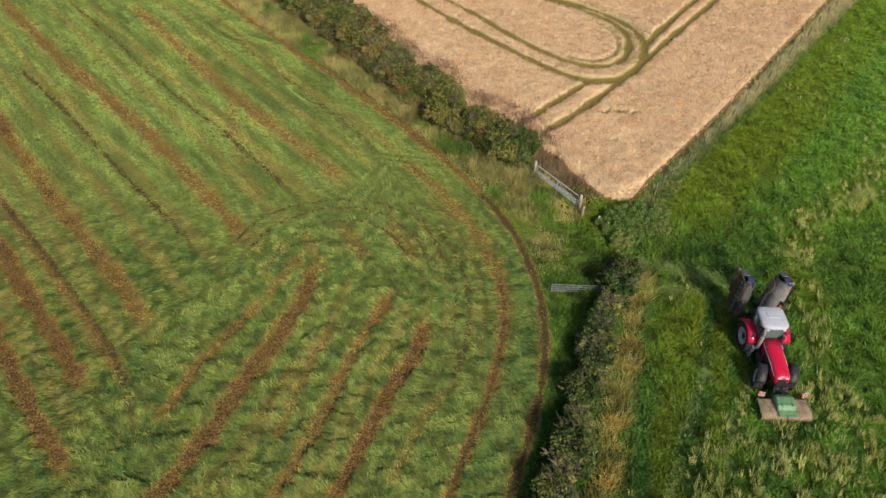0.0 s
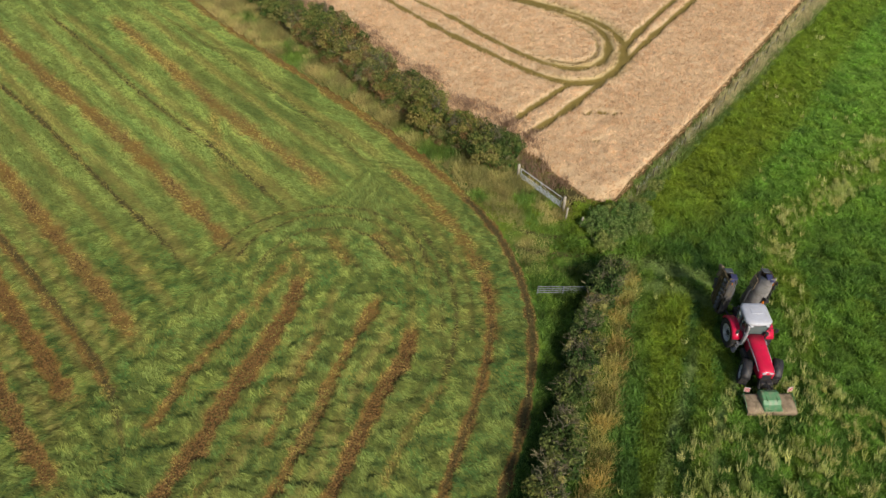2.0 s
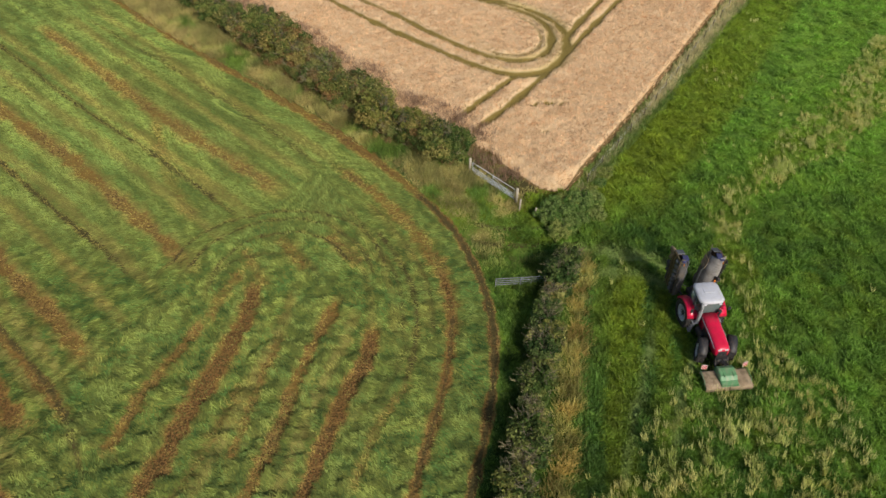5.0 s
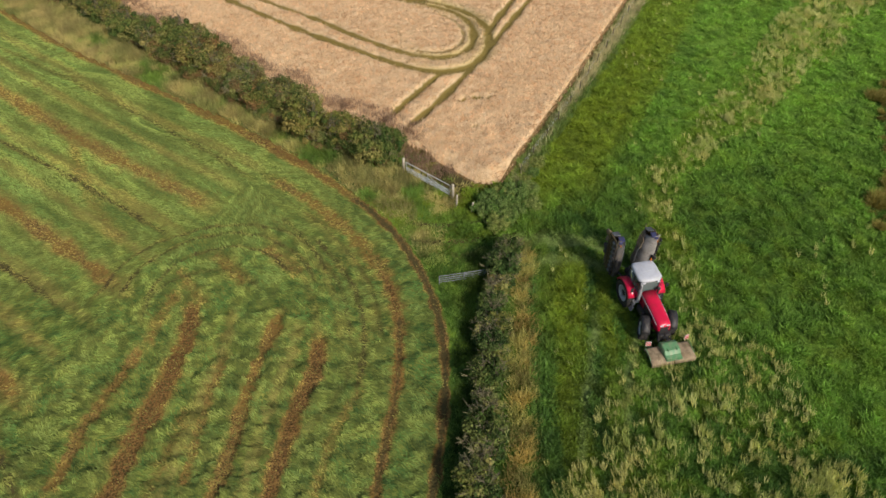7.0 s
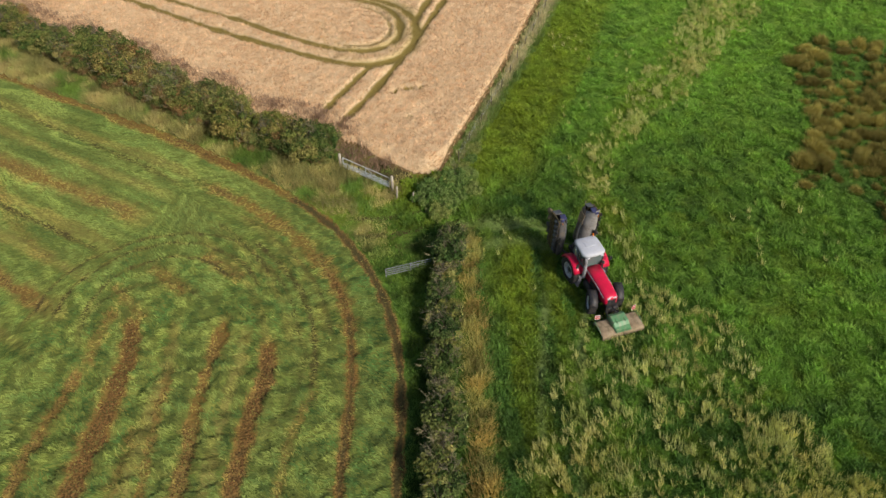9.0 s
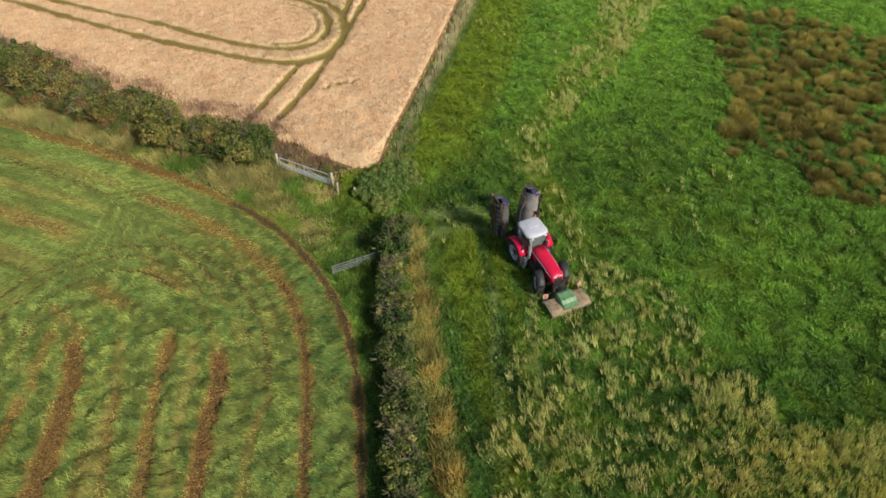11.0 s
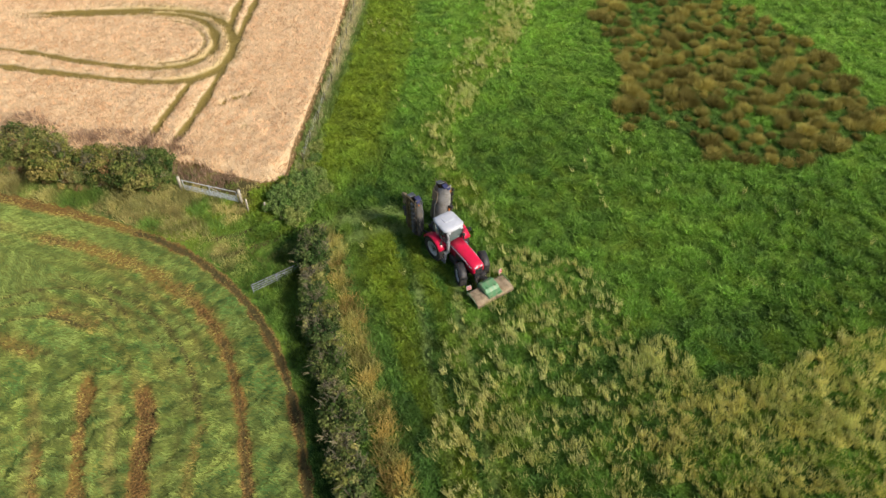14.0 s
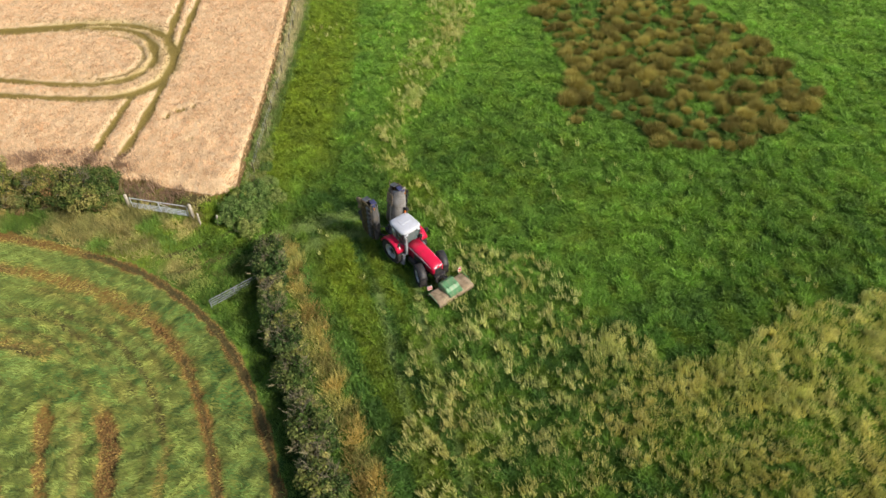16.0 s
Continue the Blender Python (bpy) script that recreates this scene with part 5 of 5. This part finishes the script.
    roof = part("cab_roof", bm, WHITE, t, "white rounded cab roof")
    bm = bmesh.new()
    box(bm, (0.5, 0.7, 0.035), (0.0, 0, 3.16), 0.02)
    part("roof_hatch", bm, WHITE, roof, "pale roof hatch")
    for s in (-1, 1):
        for x in (-0.72, 1.02):
            bm = bmesh.new()
            box(bm, (0.1, 0.18, 0.1), (x, s * 0.5, 2.87), 0.02)
            part("work_light", bm, LAMP, roof, "clear work light")
        bm = bmesh.new()
        bent(bm, [(0.85, s * 0.78, 2.5), (0.98, s * 1.12, 2.55), (1.0, s * 1.2, 2.5)], 0.018)
        box(bm, (0.06, 0.2, 0.34), (1.0, s * 1.22, 2.33), 0.02)
        part("mirror", bm, BLACK, t, "black wing mirror")
    bm = bmesh.new()
    rod(bm, (-0.55, 0.55, 3.1), (-0.55, 0.55, 3.28), 0.02)
    bmesh.ops.create_cone(bm, cap_ends=True, segments=12, radius1=0.07, radius2=0.05, depth=0.14, matrix=Matrix.Translation((-0.55, 0.55, 3.33)))
    part("beacon", bm, AMBER, roof, "amber beacon")
    # mudguards
    for s in (-1, 1):
        bm = bmesh.new()
        loft(bm, arch(0.98, 1.1, 0.33, 28, 158))
        g = part("rear_mudguard", bm, RED, t, "red rear mudguard")
        g.matrix_basis = pose(0, s * 0.98, 0.98)
        bm = bmesh.new()
        box(bm, (0.06, 0.16, 0.12), (-1.05, 0, 0.42), 0.02)
        part("tail_light", bm, WARN_RED, g, "red tail light")
        bm = bmesh.new()
        box(bm, (0.85, 0.1, 0.5), (-0.05, s * 0.66, 1.55), 0.04)
        part("mudguard_cheek", bm, RED, t, "red inner mudguard panel")
        bm = bmesh.new()
        loft(bm, arch(0.8, 0.87, 0.27, 25, 135, 8, 0.03))
        g = part("front_mudguard", bm, BLACK, t, "black front mudguard")
        g.matrix_basis = pose(2.95, s * 0.95, 0.76, 0, 0, -20)
        # steps and tank
        bm = bmesh.new()
        for k in range(4):
            box(bm, (0.42, 0.2, 0.03), (0.98, s * (0.98 - 0.04 * k), 0.45 + 0.26 * k), 0.008)
        for x in (0.78, 1.18):
            bent(bm, [(x, s * 0.98, 0.42), (x, s * 0.86, 1.3)], 0.02)
        part("cab_step", bm, SILVER, t, "silver grey metal cab steps")
        bm = bmesh.new()
        box(bm, (0.85, 0.34, 0.5), (1.65, s * 0.56, 0.86), 0.1)
        part("fuel_tank", bm, BLACK, t, "black fuel tank")
    bm = bmesh.new()
    rod(bm, (1.12, -0.68, 1.25), (1.12, -0.68, 2.3), 0.12, 14)
    rod(bm, (1.12, -0.68, 2.3), (1.12, -0.68, 2.78), 0.075, 12)
    bent(bm, [(1.12, -0.68, 2.75), (1.0, -0.70, 2.95)], 0.07, 12)
    part("exhaust", bm, SILVER, t, "pale silver exhaust stack")
    bm = bmesh.new()
    rod(bm, (1.12, 0.6, 1.3), (1.12, 0.6, 2.2), 0.07, 12)
    box(bm, (0.22, 0.2, 0.2), (1.12, 0.6, 2.25), 0.05)
    part("air_intake", bm, BLACK, t, "black air intake")
    # linkages
    bm = bmesh.new()
    box(bm, (0.4, 0.7, 0.55), (3.85, 0, 0.85), 0.06)
    for s in (-1, 1):
        bent(bm, [(3.9, s * 0.38, 0.7), (4.45, s * 0.42, 0.62)], 0.05)
        bent(bm, [(3.85, s * 0.38, 1.1), (4.25, s * 0.42, 0.68)], 0.035)
    bent(bm, [(3.95, 0, 1.2), (4.5, 0, 1.12)], 0.04)
    part("front_linkage", bm, BLACK, t, "black front lift arms")
    bm = bmesh.new()
    for s in (-1, 1):
        bent(bm, [(-0.4, s * 0.4, 0.7), (-1.35, s * 0.45, 0.75)], 0.05)
        bent(bm, [(-0.5, s * 0.36, 1.35), (-0.95, s * 0.43, 0.78)], 0.035)
    bent(bm, [(-0.55, 0, 1.2), (-1.4, 0, 1.35)], 0.04)
    part("rear_linkage", bm, BLACK, t, "black rear lift arms")


def warning_board(owner, centre, turn):
    """A square board with slanting red and white stripes, on a bracket."""
    bm = bmesh.new()
    m = Matrix.Translation(centre) @ turn
    box(bm, (0.03, 0.34, 0.34), (0, 0, 0), 0.006, m)
    b = part("warning_board", bm, WARN_WHITE, owner, "red and white striped warning board")
    bm = bmesh.new()
    for k in (-1, 0, 1):
        for s in (-1, 1):
            length = 0.40 if k == 0 else 0.2
            box(bm, (0.004, length, 0.075), (0, 0, 0), 0, m @ Matrix.Translation((s * 0.019, 0.08 * k, 0.08 * k)) @ Matrix.Rotation(radians(-45), 4, "X"))
    part("red_stripe", bm, WARN_RED, b, "red stripes")


def front_mower(m):
    t = thing("front_mower", m, "green front disc mower with dusty beige canvas covers", "mower")
    bm = bmesh.new()
    box(bm, (0.5, 2.8, 0.09), (5.05, 0, 0.16), 0.03)
    for k in range(7):
        bmesh.ops.create_cone(bm, cap_ends=True, segments=16, radius1=0.2, radius2=0.14, depth=0.07, matrix=Matrix.Translation((5.2, -1.2 + 0.4 * k, 0.12)))
    for s in (-1, 1):
        box(bm, (0.9, 0.05, 0.14), (4.95, s * 1.3, 0.07), 0.02)
    part("cutter_bar", bm, RUST, t, "dull steel cutter bar with discs")
    hood = lambda y, g=0.0: [(4.40, y, 0.40), (4.43, y, 0.66 + g), (4.55, y, 0.70 + g), (5.3, y, 0.69 + g), (5.68, y, 0.66 + g), (5.74, y, 0.3), (5.68, y, 0.29), (5.6, y, 0.58), (4.6, y, 0.6), (4.46, y, 0.40)]
    for s in (-1, 1):
        bm = bmesh.new()
        loft(bm, [hood(s * 0.03), hood(s * 0.6), hood(s * 0.9, -0.02), hood(s * 1.25, 0.0), hood(s * 1.44, -0.02), hood(s * 1.48, -0.08)])
        part("cover", bm, CANVAS, t, "dusty beige canvas cover")
        bm = bmesh.new()
        bent(bm, [(4.42, s * 1.44, 0.5), (4.5, s * 1.48, 0.8), (5.2, s * 1.48, 0.72), (5.6, s * 1.46, 0.4)], 0.025)
        part("guard_rail", bm, MOWER_GREEN, t, "green edge rail")
        bm = bmesh.new()
        rod(bm, (4.5, s * 1.3, 0.55), (4.42, s * 1.32, 1.0), 0.02)
        part("board_bracket", bm, BLACK, t)
        warning_board(t, (4.42, s * 1.30, 1.08), Matrix.Rotation(radians(-12), 4, "Y") @ Matrix.Rotation(s * radians(14), 4, "Z"))
    bm = bmesh.new()
    mid = lambda y, g=0.0: [(4.35, y, 0.62), (4.38, y, 0.98 + g), (4.62, y, 1.1 + g), (5.15, y, 1.04 + g), (5.36, y, 0.84 + g), (5.62, y, 0.78 + g), (5.66, y, 0.62), (5.4, y, 0.62), (4.5, y, 0.62)]
    loft(bm, [mid(-0.56, -0.08), mid(-0.5), mid(0.5), mid(0.56, -0.08)])
    for f in bm.faces:
        f.smooth = False
    hood_ob = part("centre_hood", bm, MOWER_GREEN, t, "green painted centre hood")
    bm = bmesh.new()
    box(bm, (0.06, 1.1, 0.08), (5.68, 0, 0.71), 0.01)
    box(bm, (0.5, 0.04, 0.05), (5.0, 0.3, 1.06), 0.01)
    box(bm, (0.5, 0.04, 0.05), (5.0, -0.3, 1.06), 0.01)
    part("hood_trim", bm, MOWER_GREEN, hood_ob, "bright green trim bars")
    bm = bmesh.new()
    box(bm, (0.12, 1.0, 0.12), (4.4, 0, 0.66), 0.02)
    for s in (-1, 1):
        bent(bm, [(4.4, s * 0.42, 0.64), (4.42, 0, 1.2)], 0.045)
    part("headstock", bm, BLACK, t, "black mounting frame")


def rear_mower(m):
    """A butterfly mower on the rear arms; both wings are folded up."""
    t = thing("rear_mower", m, "folded butterfly rear mower with upright dirty wings", "mower")
    bm = bmesh.new()
    box(bm, (0.16, 1.5, 0.2), (-1.45, 0, 0.86), 0.03)
    for s in (-1, 1):
        bent(bm, [(-1.45, s * 0.45, 0.8), (-1.42, 0, 1.45)], 0.06)
        bent(bm, [(-1.5, s * 0.6, 0.86), (-1.95, s * 0.85, 1.0)], 0.07)
    box(bm, (0.55, 0.5, 0.4), (-1.75, 0, 0.95), 0.06)
    part("headstock", bm, BLACK, t, "black mounting frame")
    bm = bmesh.new()
    box(bm, (0.35, 0.4, 0.3), (-1.7, 0.1, 1.32), 0.05)
    bent(bm, [(-1.6, -0.3, 1.2), (-1.75, -0.5, 1.6), (-2.0, -0.8, 1.5)], 0.025)
    bent(bm, [(-1.6, 0.3, 1.2), (-1.75, 0.5, 1.7), (-2.0, 0.8, 1.6)], 0.025)
    part("gearbox", bm, GREY, t, "grey gearbox with hoses")
    for s, tilt in ((-1, 1), (1, 7)):
        w = new("wing")
        w.parent = t
        w.matrix_basis = pose(-2.5, s * 0.84, 0.5) @ Matrix.Rotation(-s * radians(tilt), 4, "X") @ Matrix.Diagonal((1.25, 1.3, 1.14, 1))
        tagged(w, "upright folded mower wing, cutter bar outward")
        # cutter bar faces outward
        bm = bmesh.new()
        box(bm, (0.8, 0.09, 2.75), (0.1, s * 0.34, 1.55), 0.03)
        bar = part("cutter_bar", bm, RUST, w, "rusty cutter bar")
        for k in range(7):
            z = 0.4 + k * 0.38
            bm = bmesh.new()
            bmesh.ops.create_cone(bm, cap_ends=True, segments=14, radius1=0.15, radius2=0.1, depth=0.09, matrix=Matrix.Translation((0.22, s * 0.42, z)) @ Matrix.Rotation(-s * radians(90), 4, "X"))
            part("disc", bm, GREY, w, "dull steel cutting disc")
            bm = bmesh.new()
            box(bm, (0.16, 0.08, 0.22), (0.50, s * 0.42, z + 0.1), 0.02)
            part("skid", bm, BLACK, w, "dark skid plate")
        # loose canvas flaps at the edges
        for x, z, wide, lean, cloth in ((0.64, 1.3, 0.9, 12, DARKCANVAS), (-0.72, 2.2, 0.85, -18, CANVAS), (-0.7, 1.1, 0.8, -10, DARKCANVAS)):
            bm = bmesh.new()
            rings = []
            for k in range(6):
                u = k / 5
                sag = 0.05 * math.sin(u * 7 + x * 5)
                rings.append([(0.0, s * (0.02 + sag), (u - 0.5) * wide), (0.22 + 0.06 * math.sin(u * 9), s * (0.16 + sag), (u - 0.5) * wide * 1.1), (0.23 + 0.06 * math.sin(u * 9), s * (0.18 + sag), (u - 0.5) * wide * 1.1), (0.0, s * (0.05 + sag), (u - 0.5) * wide)])
            loft(bm, rings)
            flap = part("canvas_flap", bm, cloth, w, "creased dirty canvas flap")
            flap.matrix_basis = pose(x, s * 0.12, z, 0, 0, s * lean + (180 if x < 0 else 0)) if x > 0 else pose(x, s * 0.12, z) @ Matrix.Diagonal((-1, 1, 1, 1))
        # half-round canvas hood, in a rear and a front half
        rng = random.Random(40 + s)
        for a0, a1, cloth, text in ((-104, 4, BROWNCANVAS if s > 0 else DARKCANVAS, "stained brown canvas cover"), (5, 104, GREYCANVAS if s > 0 else DARKCANVAS, "dusty grey canvas cover")):
            bm = bmesh.new()
            rings = []
            for k in range(12):
                u = k / 11
                wide = (1.0 - 0.22 * u * u) * (1 + rng.uniform(-0.025, 0.025))
                outer, inner = [], []
                for j in range(7):
                    a = radians(a0 + (a1 - a0) * j / 6)
                    r = wide * (1 + 0.035 * math.sin(5 * a + 9 * u) + rng.uniform(-0.015, 0.015))
                    z = 0.2 + u * (2.72 - 0.2 * math.cos(a) + 0.16 * math.sin(a))
                    outer.append((-0.04 + 0.66 * r * math.sin(a), s * (0.22 - 0.52 * r * math.cos(a)), z))
                    inner.append((-0.04 + 0.60 * r * math.sin(a), s * (0.22 - 0.46 * r * math.cos(a)), z))
                row = outer + inner[::-1]
                rings.append(row if s > 0 else row[::-1])
            loft(bm, rings)
            part("cover", bm, cloth, w, text)
        # rows of tines on the outer face
        for x in (-0.28, -0.02, 0.46):
            bm = bmesh.new()
            box(bm, (0.05, 0.05, 2.5), (x, s * 0.42, 1.55), 0.012)
            for k in range(14):
                rod(bm, (x, s * 0.42, 0.4 + 0.175 * k), (x + 0.09, s * 0.54, 0.42 + 0.175 * k), 0.02, 5)
            part("tine_row", bm, TINE if x < 0.2 else BLACK, w, "row of yellowish tines" if x < 0.2 else "row of black tines")
        bm = bmesh.new()
        for k in range(9):
            rod(bm, (-0.5, s * 0.2, 0.35 + 0.28 * k), (-0.28, s * 0.36, 0.45 + 0.28 * k), 0.03, 6)
        rod(bm, (-0.42, s * 0.26, 0.25), (-0.42, s * 0.26, 2.8), 0.11, 12)
        part("roller", bm, RUST, w, "rusty conditioner roller with tines")
        bm = bmesh.new()
        box(bm, (0.34, 0.3, 0.09), (0.28, s * 0.05, 3.0), 0.03, Matrix.Rotation(radians(14), 4, "Y"))
        box(bm, (0.16, 0.2, 0.16), (0.44, s * 0.16, 2.92), 0.03, Matrix.Rotation(s * radians(20), 4, "X"))
        part("end_cap", bm, BLUE, w, "dark blue end guard")
        bm = bmesh.new()
        box(bm, (0.42, 0.36, 0.03), (-0.3, s * 0.1, 2.86), 0.008, Matrix.Rotation(radians(-16), 4, "Y"))
        part("end_plate", bm, GREY, w, "dusty grey end plate")
        bm = bmesh.new()
        box(bm, (0.07, 0.03, 0.14), (0.6, s * 0.2, 2.8), 0.01)
        part("reflector", bm, AMBER, w, "orange reflector")
        bm = bmesh.new()
        bent(bm, [(0.1, s * -0.3, 0.3), (0.05, s * -0.36, 1.5), (0.1, s * -0.2, 2.2)], 0.05)
        part("wing_arm", bm, GREY, w, "grey hinge arm")
        bm = bmesh.new()
        box(bm, (0.5, 0.03, 0.8 if s > 0 else 1.5), (-0.1, s * -0.29, 2.1 if s > 0 else 1.7), 0.01)
        part("guard_panel", bm, CANVAS if s > 0 else GALV_DULL, w, "pale dusty guard panel")
    # hinges that carry the folded wings
    bm = bmesh.new()
    for s in (-1, 1):
        box(bm, (0.3, 0.3, 0.2), (-2.1, s * 0.85, 0.72), 0.04)
    part("hinge", bm, BLACK, t, "black wing hinges")


TRACTOR_AT = pose(20.45, 27.45, 0, 0, 0, -91.5)
tractor(TRACTOR_AT)
front_mower(TRACTOR_AT)
rear_mower(TRACTOR_AT)


# ---- gates and fence ----
def field_gate(name, a, b, label, steel, heights, height=1.2):
    """A barred steel gate from the hinge a to the tip b."""
    (ax, ay), (bx, by) = a, b
    length = math.hypot(bx - ax, by - ay)
    g = thing(name, pose(ax, ay, 0, 0, 0, math.degrees(math.atan2(by - ay, bx - ax))), label, "gate", "field gates")
    for z in heights:
        bm = bmesh.new()
        rod(bm, (0.04, 0, z), (length - 0.04, 0, z), 0.028 if z > 1 else 0.023, 10)
        part("bar", bm, steel, g)
    for x in (0.04, length * 0.5, length - 0.04):
        bm = bmesh.new()
        rod(bm, (x, 0, 0.12), (x, 0, height), 0.028, 10)
        part("upright", bm, steel, g)
    bm = bmesh.new()
    rod(bm, (0.06, 0.03, 0.2), (length * 0.5, 0.03, height - 0.05), 0.012, 8)
    part("brace", bm, steel, g)
    bm = bmesh.new()
    for z in (0.25, height - 0.12):
        box(bm, (0.12, 0.05, 0.05), (-0.02, 0, z), 0.01)
    rod(bm, (0.04, 0, -0.02), (0.04, 0, 0.14), 0.03, 8)
    part("hinge", bm, GREY, g)


def gate_post(x, y, h, r, lean=(0, 0)):
    bm = bmesh.new()
    rings = []
    for z, k in ((-0.1, 1.0), (h * 0.5, 1.0), (h - 0.05, 0.97), (h, 0.7)):
        rings.append([(r * k * math.cos(a * math.tau / 10) * (1 + 0.06 * math.sin(a * 3 + z)), r * k * math.sin(a * math.tau / 10), z) for a in range(10)])
    loft(bm, rings)
    me = bpy.data.meshes.new("gate_post")
    bm.to_mesh(me)
    bm.free()
    me.materials.append(WOOD)
    ob = new("gate_post", me)
    ob.matrix_basis = pose(x, y, 0, lean[0], lean[1], 0)
    tagged(ob, "weathered pale wooden gate post in rough grass", "post", "gate posts")


field_gate("field_gate", (10.55, 40.75), (7.75, 44.45), "closed galvanised steel field gate between wooden posts", GALV, (0.2, 0.31, 0.42, 0.54, 0.68, 1.17))
field_gate("field_gate", (11.1, 31.75), (7.5, 31.9), "open galvanised steel field gate sunk in rough grass beside the hedge", GALV_DULL, (0.3, 0.5, 0.7, 0.92), 0.94)
gate_post(7.6, 44.65, 1.45, 0.12)
gate_post(10.7, 40.55, 1.5, 0.12, (2, -1))
gate_post(10.75, 39.55, 1.15, 0.08, (-3, 2))
gate_post(11.75, 38.7, 1.0, 0.07, (2, 4))
gate_post(11.25, 31.75, 1.4, 0.11)


def fence_run():
    """A stock fence along the wheat: thin posts, two line wires and netting wires."""
    post = bmesh.new()
    rings = [[(r * math.cos(a * math.tau / 7), r * math.sin(a * math.tau / 7), z) for a in range(7)] for z, r in ((-0.1, 0.05), (1.1, 0.045), (1.15, 0.03))]
    loft(post, rings)
    me = bpy.data.meshes.new("post")
    post.to_mesh(me)
    post.free()
    me.materials.append(BARK)
    f = thing("wire_fence", pose(0, 0, 0), "post and wire fence along the wheat edge", "fence")
    line = [(float(np.interp(y, WHEAT_RY, WHEAT_R)) + 0.75, y - 0.5) for y in np.arange(42.5, 96, 2.1)]
    rng = random.Random(15)
    for x, y in line:
        p = new("post", me)
        p.parent = f
        p.matrix_basis = pose(x + rng.uniform(-0.06, 0.06), y, 0, rng.uniform(-3, 3), rng.uniform(-3, 3), rng.uniform(0, 90))
    for z in (0.7, 1.05):
        bm = bmesh.new()
        bent(bm, [(x, y, z) for x, y in line], 0.005, 4)
        part("wire", bm, GALV, f)


fence_run()
